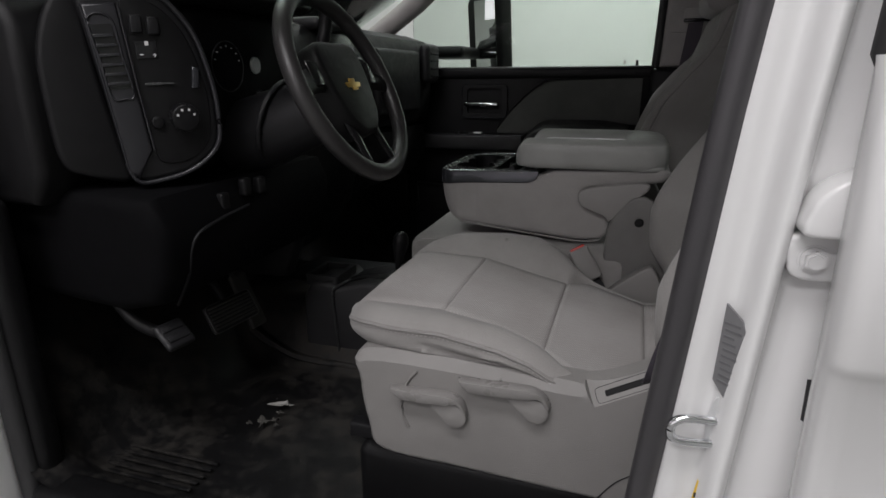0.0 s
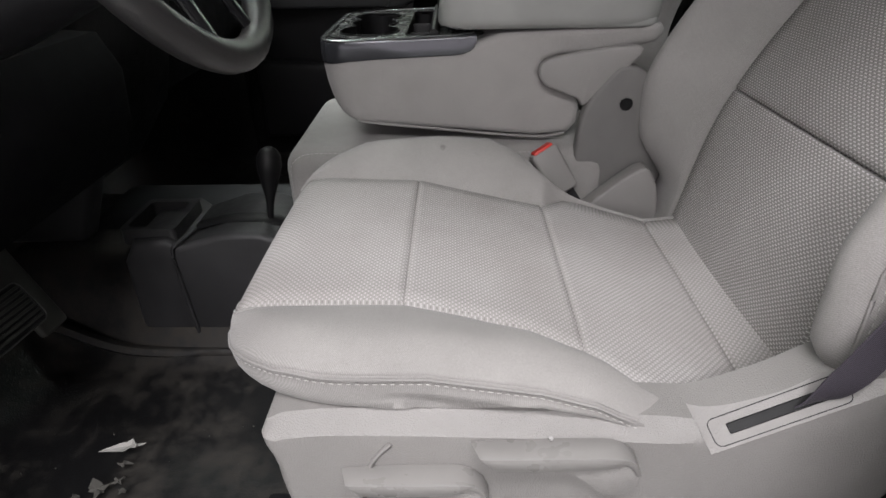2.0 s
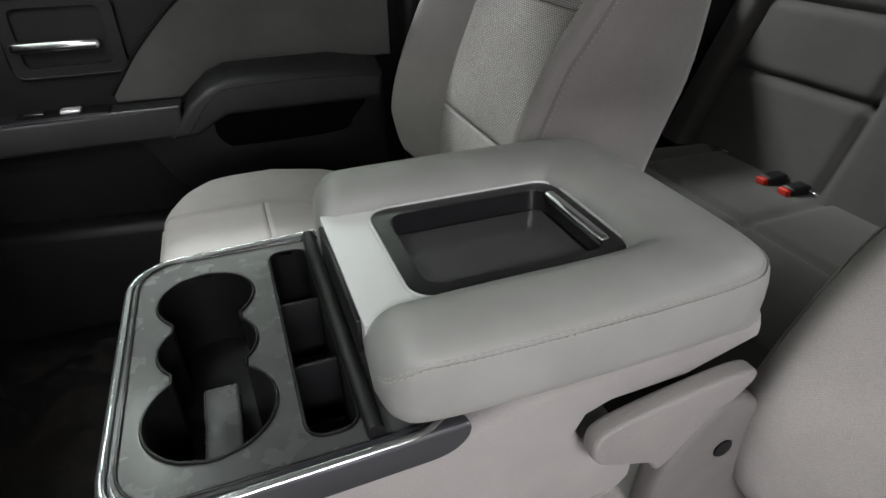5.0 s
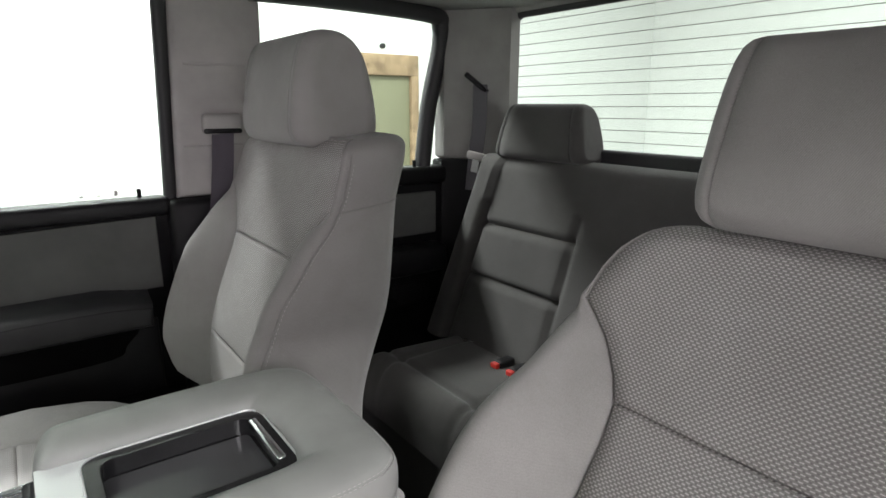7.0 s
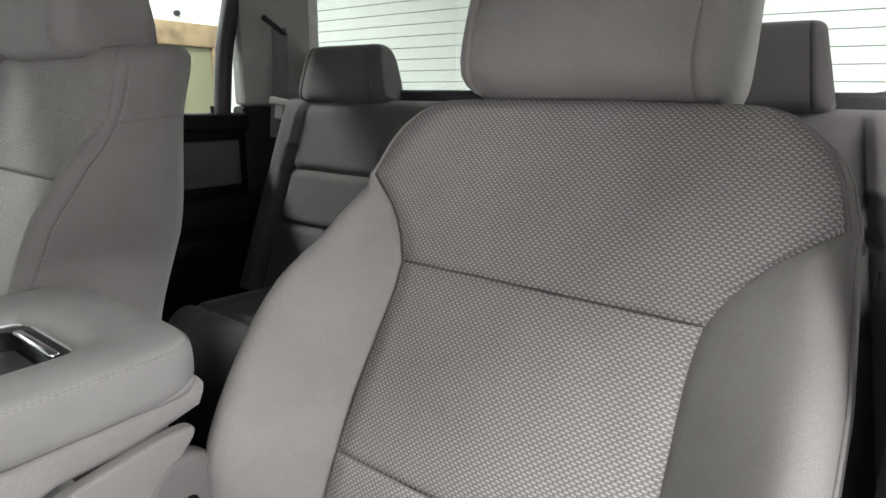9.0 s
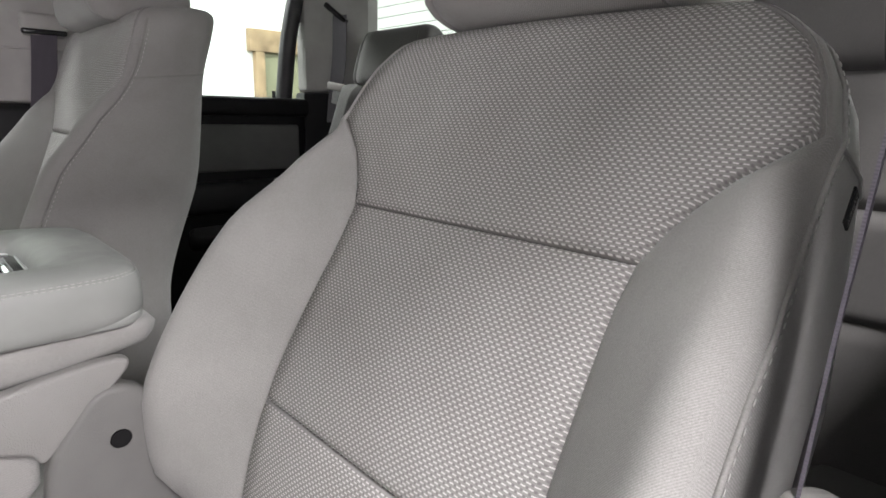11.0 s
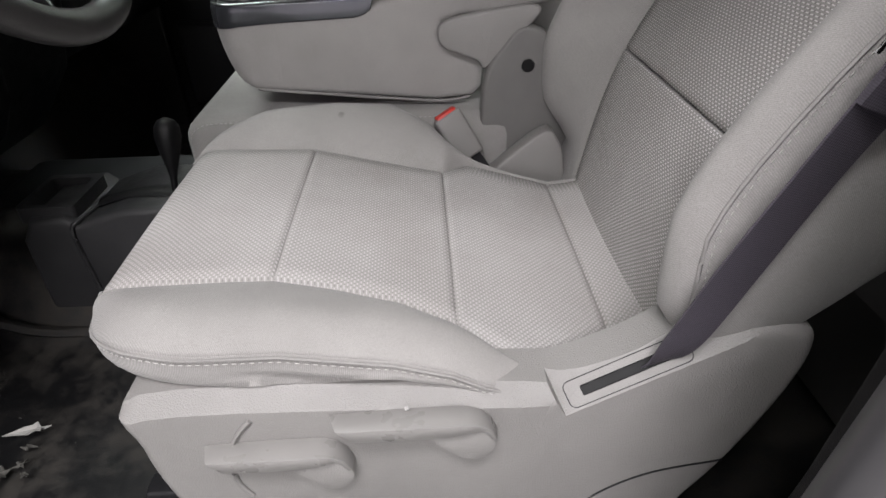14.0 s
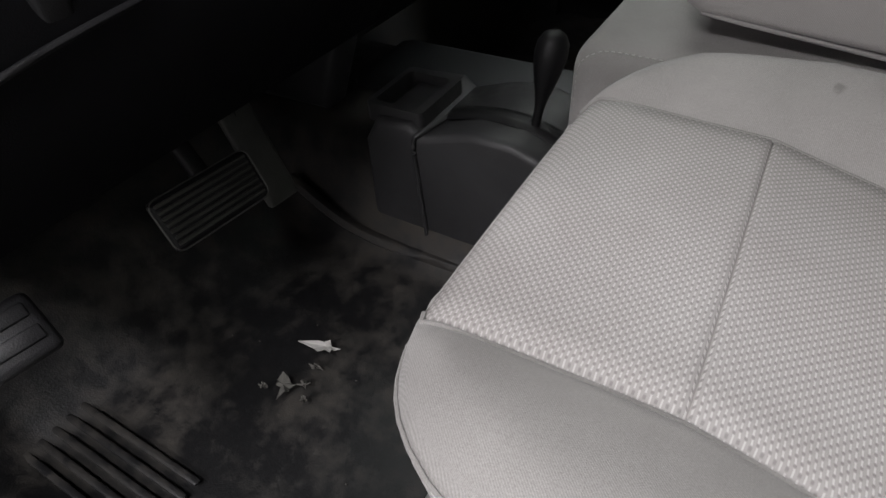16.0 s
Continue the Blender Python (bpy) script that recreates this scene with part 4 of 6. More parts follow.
def pad():
    """A horseshoe cushion round the lid's tray, with soft round edges and bull-nosed front ends."""
    o, i = curve_pts(LO, 10), curve_pts(LI[::-1], 12)
    k = len(o)
    cum = lambda c: np.concatenate([[0], np.cumsum([np.linalg.norm(b - a) for a, b in zip(c, c[1:])])])
    co, ci = cum(o), cum(i)
    ii = [[float(np.interp(ci[-1] * s / co[-1], ci, [q[d] for q in i])) for d in (0, 1)] for s in co]
    prof = [(0.02, 0.600), (-0.012, 0.604), (-0.032, 0.612), (-0.036, 0.625), (-0.032, 0.638), (-0.02, 0.6465), (0.0, 0.6515), (0.014, 0.6508), (0.028, 0.6538), (0.10, 0.659), (0.3, 0.663), (0.5, 0.664), (0.72, 0.662), (0.88, 0.656), (0.97, 0.645), (1.0, 0.625)]
    v, f, u = [], [], []
    for p, q in zip(o, ii):
        for t, z in prof:
            x, y = p[0] + (q[0] - p[0]) * t, p[1] + (q[1] - p[1]) * t
            s = min(1.0, max(0.0, (x + 0.3005) / 0.034))
            e = 0.12 + 0.88 * math.sqrt(1 - (1 - s) ** 2)
            v.append((x, y, 0.602 + (z - 0.602) * e))
            u.append((x, y))
    m = len(prof)
    for a in range(k - 1):
        for b in range(m - 1):
            f.append((a * m + b, a * m + m + b, a * m + m + b + 1, a * m + b + 1))
    f += [tuple(range(m)), tuple((k - 1) * m + b for b in range(m))[::-1]]
    return mesh("pad", v, f, u, sharp=60), [[v[a * m + b] for a in range(4, k - 4)] for b in (6, 8)]


pad_me, seam_lines = pad()
part("pad", pad_me, M_VINYL, lid)
for line in seam_lines:
    part("lid_stitching", stitches("lid_stitching", [(x, y, z + 0.0004) for x, y, z in line], 0.0042, 0.0022, 0.0005), mat("grey_thread", (0.37, 0.36, 0.345), 0.8), lid, "grey double-stitched thread")
tray_out = [(-0.297, CY0 + 0.07), (-0.297, CY1 - 0.07), (-0.04, CY1 - 0.09), (-0.032, CYM), (-0.04, CY0 + 0.09)]
tray_hole = round_rect(-0.245, CYM - 0.075, -0.052, CYM + 0.075, 0.02)
part("tray", plate_holes("tray", tray_out, [tray_hole], 0.640, 0.028, True, 0.028), M_SILVER, lid, "brushed silver tray panel")
part("tray_liner", plate_holes("tray_liner", round_rect(-0.252, CYM - 0.083, -0.038, CYM + 0.083, 0.024), [round_rect(-0.235, CYM - 0.066, -0.056, CYM + 0.066, 0.018)], 0.6425, 0.026, True, 0.003), M_GLOSS, lid, "gloss black tray liner")
# plate lighter than the gloss liner, its colour carrying the window reflection
part("tray_floor", rbox("tray_floor", (-0.233, CYM - 0.064, 0.6168), (-0.058, CYM + 0.064, 0.6188), 0.0005, 1), mat("liner_reflection", (0.045, 0.045, 0.047), 0.2), lid, "tray floor plate, paler for the reflection on it")
part("tray_rim", tube("tray_rim", [(x, y, 0.643) for x, y in round_rect(-0.253, CYM - 0.084, -0.037, CYM + 0.084, 0.025)], 0.0016, 6, True), M_SILVER, lid, "thin silver tray rim")
part("tray_bar", rbox("tray_bar", (-0.060, CYM - 0.055, 0.635), (-0.048, CYM + 0.055, 0.6455), 0.004), M_CHROME, lid)
part("latch", rbox("latch", (-0.3015, CYM - 0.082, 0.602), (-0.296, CYM + 0.082, 0.6365), 0.002), M_CHARCOAL, lid, "dark lid latch")
part("hinge_bar", tube("hinge_bar", [(-0.3065, CY0 + 0.012, 0.588), (-0.3065, CY1 - 0.012, 0.588)], 0.0072, 12), M_CHARCOAL, console)

jump = thing("jump_seat", "grey cloth centre seat cushion with moulded hinge brackets", "car seat")
jump_me = rbox("cushion", (-0.575, -0.112, 0.22), (0.0, 0.265, 0.406), 0.04, 5)
unwrapped(jump_me)
part("cushion", jump_me, M_BOLSTER, jump)
seam = [Vector((x, -0.072, 0.366)) + Vector((0, -0.64, 0.77)) * 0.0407 for x in (-0.12, -0.30, -0.45, -0.525)]
seam += [Vector((-0.535, -0.072, z)) + Vector(d).normalized() * 0.0407 for z, d in ((0.366, (-0.25, -0.7, 0.62)), (0.366, (-0.5, -0.7, 0.42)), (0.366, (-0.66, -0.7, 0.15)), (0.35, (-0.7, -0.7, 0)), (0.31, (-0.7, -0.7, 0)))]
part("stitching", stitches("stitching", [tuple(p) for p in curve_pts([tuple(q) for q in seam], 8)], 0.005, 0.003, 0.0006), M_THREAD, jump, "pale contrast thread")
arm = [(-0.138, 0.53), (-0.126, 0.552), (-0.05, 0.567), (0.012, 0.572), (0.02, 0.556), (-0.03, 0.51), (-0.062, 0.478), (-0.075, 0.49), (-0.108, 0.503), (-0.128, 0.512)]
brk = [(-0.005, 0.542), (0.04, 0.525), (0.075, 0.44), (0.085, 0.30), (-0.03, 0.26), (-0.07, 0.30), (-0.07, 0.39), (-0.062, 0.47), (-0.035, 0.515)]
for y0, y1 in ((-0.108, -0.080), (0.25, 0.278)):
    part("bracket", prism("bracket", [tuple(p) for p in curve_pts(brk, 4, True)], "y", y0, y1, 0.008, 3), M_BRACKET, jump, "grey plastic hinge bracket")
    part("arm", prism("arm", [tuple(p) for p in curve_pts(arm, 4, True)], "y", y0 + 0.003, y1 - 0.006, 0.006, 3), M_SHIELD, jump, "grey plastic hinge arm")
# black disc on the bracket's face in place of a shaded hole
part("bolt_hole", disc("bolt_hole", (0.006, -0.107, 0.481), (0, 1, 0), 0.011, 0.004, 20, 0.001), M_BLACK, jump, "black disc for the shade in the bolt recess")

# ---- rear bench ----
bench = thing("rear_bench", "grey cloth rear bench seat with two headrests, shade put into its colour", "bench seat")


def bench_back():
    """Backrest with puffed panels, leaning back."""
    ys = np.linspace(-0.735, 0.765, 156)
    hs = np.linspace(0, 0.57, 64)
    seams_y = (-0.645, -0.235, 0.05, 0.345, 0.675)
    seams_h = (0.215, 0.372)
    pts, uv = [], []
    for h in hs:
        row, ur = [], []
        for y in ys:
            ed = min(y + 0.735, 0.765 - y, 0.57 - h)
            d = 0.045 * math.sqrt(max(0, 1 - (1 - min(1, ed / 0.05)) ** 2))
            near = min([abs(y - s) for s in seams_y])
            g = 0.014 * math.exp(-(near / 0.010) ** 2) if h < 0.44 else 0.0
            if not -0.24 < y < 0.34 and -0.65 < y < 0.68:
                g += 0.016 * math.exp(-(min(abs(h - s) for s in seams_h) / 0.009) ** 2)
            if y > 0.675 or y < -0.645:
                d += 0.02
            d -= g
            flare = 1.0 + 0.17 * (1 - h / 0.57)
            row.append((0.80 + 0.21 * h - d, y * flare, 0.345 + h))
            ur.append((y, h))
        pts.append(row)
        uv.append(ur)
    v, f, u = split_grid(pts, uv, lambda i, j: "a")["a"]
    k = len(v)
    v = list(v) + [(0.90 + 0.21 * h, y, 0.345 + h - 0.004) for h in (0, 0.57) for y in (-0.735, 0.765)]
    u = list(u) + [(0, 0)] * 4
    return mesh("backrest", v, list(f) + [(k, k + 1, k + 3, k + 2)], u, sharp=70)


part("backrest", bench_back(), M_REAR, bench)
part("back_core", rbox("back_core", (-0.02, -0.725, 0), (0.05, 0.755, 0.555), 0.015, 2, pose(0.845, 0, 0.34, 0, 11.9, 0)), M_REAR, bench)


def bench_cushion():
    xs = np.linspace(0.42, 0.86, 60)
    ys = np.linspace(-0.745, 0.775, 156)
    pts, uv = [], []
    for x in xs:
        row, ur = [], []
        for y in ys:
            e = min(1, (x - 0.42) / 0.07)
            ey = min(1, min(y + 0.745, 0.775 - y) / 0.05)
            z = 0.20 + 0.185 * (0.25 + 0.75 * math.sqrt(max(0, 1 - (1 - e) ** 2))) * (0.6 + 0.4 * math.sqrt(max(0, 1 - (1 - ey) ** 2))) - 0.06 * (x - 0.48)
            for s in (-0.57, -0.25, 0.36, 0.68):
                z -= 0.010 * math.exp(-((y - s - 0.1 * (x - 0.6) * (1 if s > 0 else -1)) / 0.011) ** 2)
            z -= 0.010 * math.exp(-((x - 0.52) / 0.011) ** 2)
            row.append((x, y, z))
            ur.append((y, x))
        pts.append(row)
        uv.append(ur)
    v, f, u = split_grid(pts, uv, lambda i, j: "a")["a"]
    return mesh("cushion", v, f, u, sharp=70)


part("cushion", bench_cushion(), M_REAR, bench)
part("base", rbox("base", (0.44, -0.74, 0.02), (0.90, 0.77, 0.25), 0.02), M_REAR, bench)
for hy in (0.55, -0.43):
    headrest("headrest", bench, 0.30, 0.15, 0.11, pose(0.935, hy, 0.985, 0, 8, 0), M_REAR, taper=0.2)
    for q in (-0.05, 0.05):
        part("headrest_post", tube("headrest_post", [(0.935, hy + q, 0.88), (0.94, hy + q, 0.94)], 0.006), M_CHROME, bench)
for by in (0.43, 0.49):
    rb = thing("rear_belt_buckle", "small black rear buckle with a red button", "belt buckle", "rear buckles")
    part("housing", rbox("housing", (0.705, by - 0.016, 0.362), (0.76, by + 0.016, 0.388), 0.006), M_CHARCOAL, rb)
    part("button", rbox("button", (0.693, by - 0.012, 0.366), (0.707, by + 0.012, 0.385), 0.003), M_RED, rb, "red release button")

for ay in (0.395, 0.665):
    part("anchor", tube("anchor", [(0.752, ay - 0.02, 0.378), (0.746, ay - 0.015, 0.379), (0.746, ay + 0.015, 0.379), (0.752, ay + 0.02, 0.378)], 0.003, 8), M_CHROME, bench, "steel child seat anchor bar")

# ---- cab shell ----


def rubber_floor():
    """Worn black rubber with grey dust trodden into it."""
    m = mat("dusty_black_rubber", (0.02, 0.02, 0.02), 0.55, 0.0, 0.28)
    n = Nodes(m)
    a = n.noise(5.5, 7.0, 0.68)
    b = n.noise(26.0, 6.0, 0.7)
    dust = n.ramp(n.math("MULTIPLY", a, b), [(0.21, (0, 0, 0)), (0.40, (1, 1, 1))])
    n.base(n.mix(dust, (0.007, 0.007, 0.0075), (0.032, 0.029, 0.025)))
    n.rough(n.ramp(dust, [(0.0, (0.42,) * 3), (1.0, (0.9,) * 3)]))
    v = n.add("ShaderNodeTexVoronoi", Scale=420.0)
    n.link(n.coord(), v.inputs["Vector"])
    n.bump(v.outputs["Distance"], 0.3, 0.0008)
    n.bump(b, 0.3, 0.003)
    return m


M_MAT = rubber_floor()
floor = thing("floor", "dusty black rubber truck cab floor", "floor", kind="structure")


def floor_sheet():
    """Floor that dips at the footwells and rises to the toe board and the middle hump."""
    xs, ys = np.linspace(-1.36, 1.0, 80), np.linspace(-0.86, 0.95, 62)
    pts, uv = [], []
    for x in xs:
        row, ur = [], []
        for y in ys:
            hump = 0.17 * smooth01((0.27 - abs(y - 0.06)) / 0.12) * smooth01((-0.30 - x) / 0.3)
            toe = 0.42 * smooth01((-0.98 - x) / 0.36) ** 1.2
            sill = 0.05 * smooth01((-0.74 - y) / 0.05)
            z = 0.02 + max(hump, toe) + sill + 0.004 * noise.noise((x * 4, y * 4, 0.3))
            row.append((x, y, z))
            ur.append((y, x))
        pts.append(row)
        uv.append(ur)
    v, f, u = split_grid(pts, uv, lambda i, j: "a")["a"]
    return mesh("rubber_sheet", v, f, u, sharp=60)


part("rubber_sheet", floor_sheet(), M_MAT, floor)
part("under_pan", rbox("under_pan", (-1.36, -0.86, -0.12), (1.0, 0.95, 0.0), 0.0), M_BLACK, floor)
for k in range(8):
    part("rib", rbox("rib", (-1.06, -0.808 + 0.021 * k, 0.022), (-0.80, -0.798 + 0.021 * k, 0.0275), 0.003, 2, pose(0, 0, 0.006, 0, 0, 0)), M_MAT, floor)
part("crease", tube("crease", curve_pts([(-1.05, -0.18, 0.10), (-0.9, -0.19, 0.04), (-0.7, -0.185, 0.03), (-0.5, -0.185, 0.03)], 6), 0.012, 6), M_MAT, floor)
part("sill_plate", rbox("sill_plate", (-1.05, -0.875, 0.0), (0.12, -0.80, 0.075), 0.015), M_BLACK, floor, "black door sill plate")
part("rocker", rbox("rocker", (-1.3, -0.96, -0.35), (0.2, -0.87, 0.03), 0.03), M_WHITE, floor, "white painted rocker panel")

# scraps of torn paper and grit on the mat
rng = random.Random(4)


def scrap(cx, cy, size, tilt, n=13):
    ring = []
    for k in range(n):
        a = 2 * math.pi * k / n
        r = size * rng.uniform(0.22, 0.95) * (1.9 if k in (0, 6) else 1)
        ring.append((cx + r * math.cos(a + tilt), cy + 0.6 * r * math.sin(a + tilt)))
    top = [(x, y, 0.034 + 0.010 * rng.random()) for x, y in ring]
    low = [(x, y, z - 0.0015) for x, y, z in top]
    v = top + low + [(cx, cy, 0.038), (cx, cy, 0.0365)]
    f = [(k, (k + 1) % n, 2 * n) for k in range(n)] + [(n + (k + 1) % n, n + k, 2 * n + 1) for k in range(n)]
    f += [(k, n + k, n + (k + 1) % n, (k + 1) % n) for k in range(n)]
    return mesh("paper_scrap", v, f, smooth=False)


M_GRIME = mat("grimy_paper", (0.06, 0.058, 0.052), 0.9)
for sx, sy, sz, tl in ((-0.787, -0.42, 0.030, 0.6), (-0.80, -0.50, 0.022, 2.0), (-0.775, -0.485, 0.013, 1.0), (-0.782, -0.455, 0.010, 0.2), (-0.825, -0.515, 0.012, 1.4), (-0.76, -0.505, 0.008, 2.6)):
    part_ob = part("paper_scrap", scrap(sx, sy, sz, tl), M_PAPER if sz > 0.025 else M_GRIME)
    tagged(part_ob, "torn pale paper scrap on the rubber floor" if sz > 0.025 else "grimy grey paper scrap on the rubber floor", "paper scrap", "paper scraps")
grit = []
for k in range(14):
    gx, gy, gs = rng.uniform(-0.95, -0.60), rng.uniform(-0.62, -0.36), rng.uniform(0.0006, 0.0015)
    grit.append((gx, gy, gs))
gv, gf = [], []
for gx, gy, gs in grit:
    k = len(gv)
    gv += [(gx - gs, gy, 0.026), (gx + gs, gy - gs, 0.026), (gx + gs, gy + gs, 0.026), (gx, gy, 0.027 + 1.6 * gs)]
    gf += [(k, k + 2, k + 1), (k, k + 1, k + 3), (k + 1, k + 2, k + 3), (k + 2, k, k + 3)]
tagged(part("grit", mesh("grit", gv, gf, smooth=False), M_GRIME), "pale crumbs of grit on the floor", "grit", kind="stuff")

# ---- transfer-case lever on the hump ----
DX = 0.112
shift = thing("floor_shifter", "black floor shifter with a round knob on a boxy moulded base", "gear lever", m=pose(DX, 0, 0))
base = [(-0.99, 0.05), (-0.985, 0.22), (-0.96, 0.262), (-0.90, 0.266), (-0.88, 0.25), (-0.80, 0.276), (-0.735, 0.276), (-0.68, 0.258), (-0.672, 0.25), (-0.672, 0.05)]
part("base", prism("base", base, "y", -0.165, 0.02, 0.012, 3), M_TUNNEL, shift, "charcoal moulded base")
part("seam", tube("seam", curve_pts([(-0.86, -0.10, 0.262), (-0.878, -0.155, 0.256), (-0.89, -0.167, 0.24), (-0.888, -0.167, 0.17), (-0.88, -0.167, 0.05)], 6), 0.004, 6), M_TUNNEL, shift)
part("bin", plate_holes("bin", round_rect(-0.985, -0.15, -0.885, -0.02, 0.01, 3), [round_rect(-0.975, -0.138, -0.90, -0.035, 0.008, 3)], 0.279, 0.06, True, 0.03), M_TUNNEL, shift, "open storage bin")
part("block", rbox("block", (-0.668, -0.175, 0.06), (-0.60, 0.01, 0.272), 0.012, 3), M_TUNNEL, shift)
part("track", tube("track", curve_pts([(-0.86, -0.10, 0.262), (-0.80, -0.10, 0.276), (-0.735, -0.10, 0.276), (-0.685, -0.10, 0.26)], 6), 0.018, 8, False, 0.4), M_BLACK, shift, "black slotted gate")
knob_prof = [(0.0, 0.0), (0.006, 0.0), (0.0065, 0.03), (0.009, 0.045), (0.013, 0.06), (0.019, 0.085), (0.0225, 0.105), (0.021, 0.122), (0.015, 0.133), (0.006, 0.138), (0.0, 0.1385)]


def lathe(name, prof, n=24, m=None):
    v, f = [], []
    for r, z in prof:
        for k in range(n):
            a = 2 * math.pi * k / n
            v.append((r * math.cos(a), r * math.sin(a), z))
    for i in range(len(prof) - 1):
        for k in range(n):
            f.append((i * n + k, i * n + (k + 1) % n, (i + 1) * n + (k + 1) % n, (i + 1) * n + k))
    me = mesh(name, v, f, sharp=60)
    if m is not None:
        me.transform(m)
    return me


part("knob", lathe("knob", knob_prof, 24, pose(-0.725, -0.105, 0.275, -6, 6, 0) @ Matrix.Scale(0.98, 4)), M_BLACK, shift, "black rounded shift knob")
hump_tray = thing("hump_cover", "black rubber hump cover over the tunnel", "floor cover")
part("sheet", rbox("sheet", (-1.05, 0.02, 0.15), (-0.59, 0.22, 0.215), 0.03, 3), mat("smooth_grey_rubber", (0.012, 0.013, 0.014), 0.55, 0.0, 0.2), hump_tray)
part("lip", tube("lip", curve_pts([(-1.03, 0.035, 0.2), (-0.82, 0.033, 0.208), (-0.62, 0.035, 0.208), (-0.597, 0.06, 0.205), (-0.595, 0.19, 0.203)], 5), 0.005, 8), M_TUNNEL, hump_tray, "raised rubber lip")

# ---- pedals ----
P_DX = -0.02
brake = thing("brake_pedal", "worn ribbed black rubber brake pedal", "pedal", "pedals")
bmx = pose(-0.885 + P_DX, -0.432, 0.276, 0, 62, -7)
part("pad", rbox("pad", (-0.034, -0.071, -0.008), (0.034, 0.071, 0.008), 0.008, 3, bmx), M_CHARCOAL, brake)
for k in range(7):
    part("tread", rbox("tread", (-0.028 + 0.0083 * k, -0.065, 0.006), (-0.0235 + 0.0083 * k, 0.065, 0.0105), 0.001, 1, bmx), M_RUBBER, brake)
part("rim", tube("rim", [tuple(bmx @ Vector((x, y, 0.006))) for x, y in round_rect(-0.034, -0.071, 0.034, 0.071, 0.012)], 0.001, 5, True), mat("dull_worn_metal", (0.12, 0.12, 0.115), 0.5, 0.6), brake, "worn metal pedal rim")
part("stem", tube("stem", curve_pts([(-0.90 + P_DX, -0.42, 0.29), (-0.99, -0.41, 0.38), (-1.03, -0.40, 0.52)], 5), 0.014, 8), M_BLACK, brake)
gas = thing("accelerator_pedal", "black plastic accelerator pedal", "pedal", "pedals")
part("pad", rbox("pad", (-0.075, -0.027, -0.008), (0.075, 0.027, 0.008), 0.007, 3, pose(-0.955, -0.305, 0.25, 0, 65, -6)), M_RUBBER, gas)
part("stem", tube("stem", [(-0.985, -0.305, 0.305), (-1.02, -0.30, 0.40), (-1.08, -0.29, 0.50)], 0.012, 8), M_BLACK, gas)
park = thing("parking_brake_pedal", "small ribbed black parking brake pedal", "pedal", "pedals")
pmx = pose(-0.80 + P_DX, -0.70, 0.348, 0, 42, -10)
part("pad", rbox("pad", (-0.029, -0.030, -0.007), (0.029, 0.030, 0.007), 0.008, 3, pmx), M_CHARCOAL, park)
for k in range(2):
    part("tread", rbox("tread", (-0.020 + 0.022 * k, -0.023, 0.005), (-0.006 + 0.022 * k, 0.023, 0.010), 0.004, 2, pmx), M_CHARCOAL, park)
part("stem", tube("stem", curve_pts([(-0.80 + P_DX, -0.695, 0.34), (-0.92, -0.70, 0.37), (-1.0, -0.70, 0.50)], 5), 0.012, 8), M_BLACK, park)

# ---- dashboard ----
dash = thing("dashboard", "black moulded dashboard with gauges, vents and switches", "dashboard")
up_prof = [(-1.36, 0.90), (-1.1, 0.965), (-0.95, 0.965), (-0.87, 0.94), (-0.84, 0.89), (-0.85, 0.72), (-0.87, 0.64), (-0.94, 0.60), (-1.36, 0.60)]
part("upper", prism("upper", up_prof, "y", -0.585, 0.90, 0.03, 4), M_BLACK, dash)
part("end_cap", prism("end_cap", [(-1.36, 0.90), (-1.1, 0.965), (-1.0, 0.955), (-0.965, 0.90), (-0.965, 0.66), (-1.0, 0.60), (-1.36, 0.60)], "y", -0.785, -0.58, 0.02, 3), M_BLACK, dash)
low_prof = [(-0.93, 0.625), (-0.80, 0.615), (-0.775, 0.56), (-0.785, 0.47), (-0.815, 0.415), (-0.90, 0.395), (-1.34, 0.43), (-1.34, 0.62)]
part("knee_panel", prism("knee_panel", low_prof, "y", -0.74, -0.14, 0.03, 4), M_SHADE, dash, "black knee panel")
part("knee_crease", tube("knee_crease", curve_pts([(-0.772, -0.50, 0.56), (-0.772, -0.60, 0.55), (-0.777, -0.66, 0.53), (-0.79, -0.675, 0.46), (-0.82, -0.68, 0.40)], 6), 0.003, 6), M_CHARCOAL, dash)
low2 = [(-0.96, 0.625), (-0.88, 0.615), (-0.87, 0.52), (-0.93, 0.42), (-1.34, 0.40), (-1.34, 0.62)]
part("glove_box", prism("glove_box", low2, "y", 0.22, 0.90, 0.03, 4), M_BLACK, dash)
stack = [(-0.88, 0.90), (-0.83, 0.86), (-0.85, 0.60), (-0.90, 0.42), (-0.99, 0.30), (-1.2, 0.30), (-1.2, 0.90)]
part("centre_fascia", prism("centre_fascia", stack, "y", -0.14, 0.22, 0.02, 3), M_BLACK, dash)
part("lower_console", prism("lower_console", [(-0.86, 0.52), (-0.835, 0.44), (-0.90, 0.285), (-1.1, 0.28), (-1.1, 0.52)], "y", -0.21, -0.15, 0.015, 3), M_CHARCOAL, dash)
part("screen", rbox("screen", (-0.005, -0.085, -0.045), (0.004, 0.085, 0.045), 0.004, 2, pose(-0.835, 0.065, 0.885, 0, -12, 0)), M_GLOSS, dash, "glossy dark display screen")
part("screen_hood", rbox("screen_hood", (-0.95, -0.06, 0.93), (-0.83, 0.19, 0.965), 0.015), M_CHARCOAL, dash)

# switch pod at the door end
PU, PN = Vector((0.59, 0.807, 0)).normalized(), Vector((0.807, -0.59, 0)).normalized()
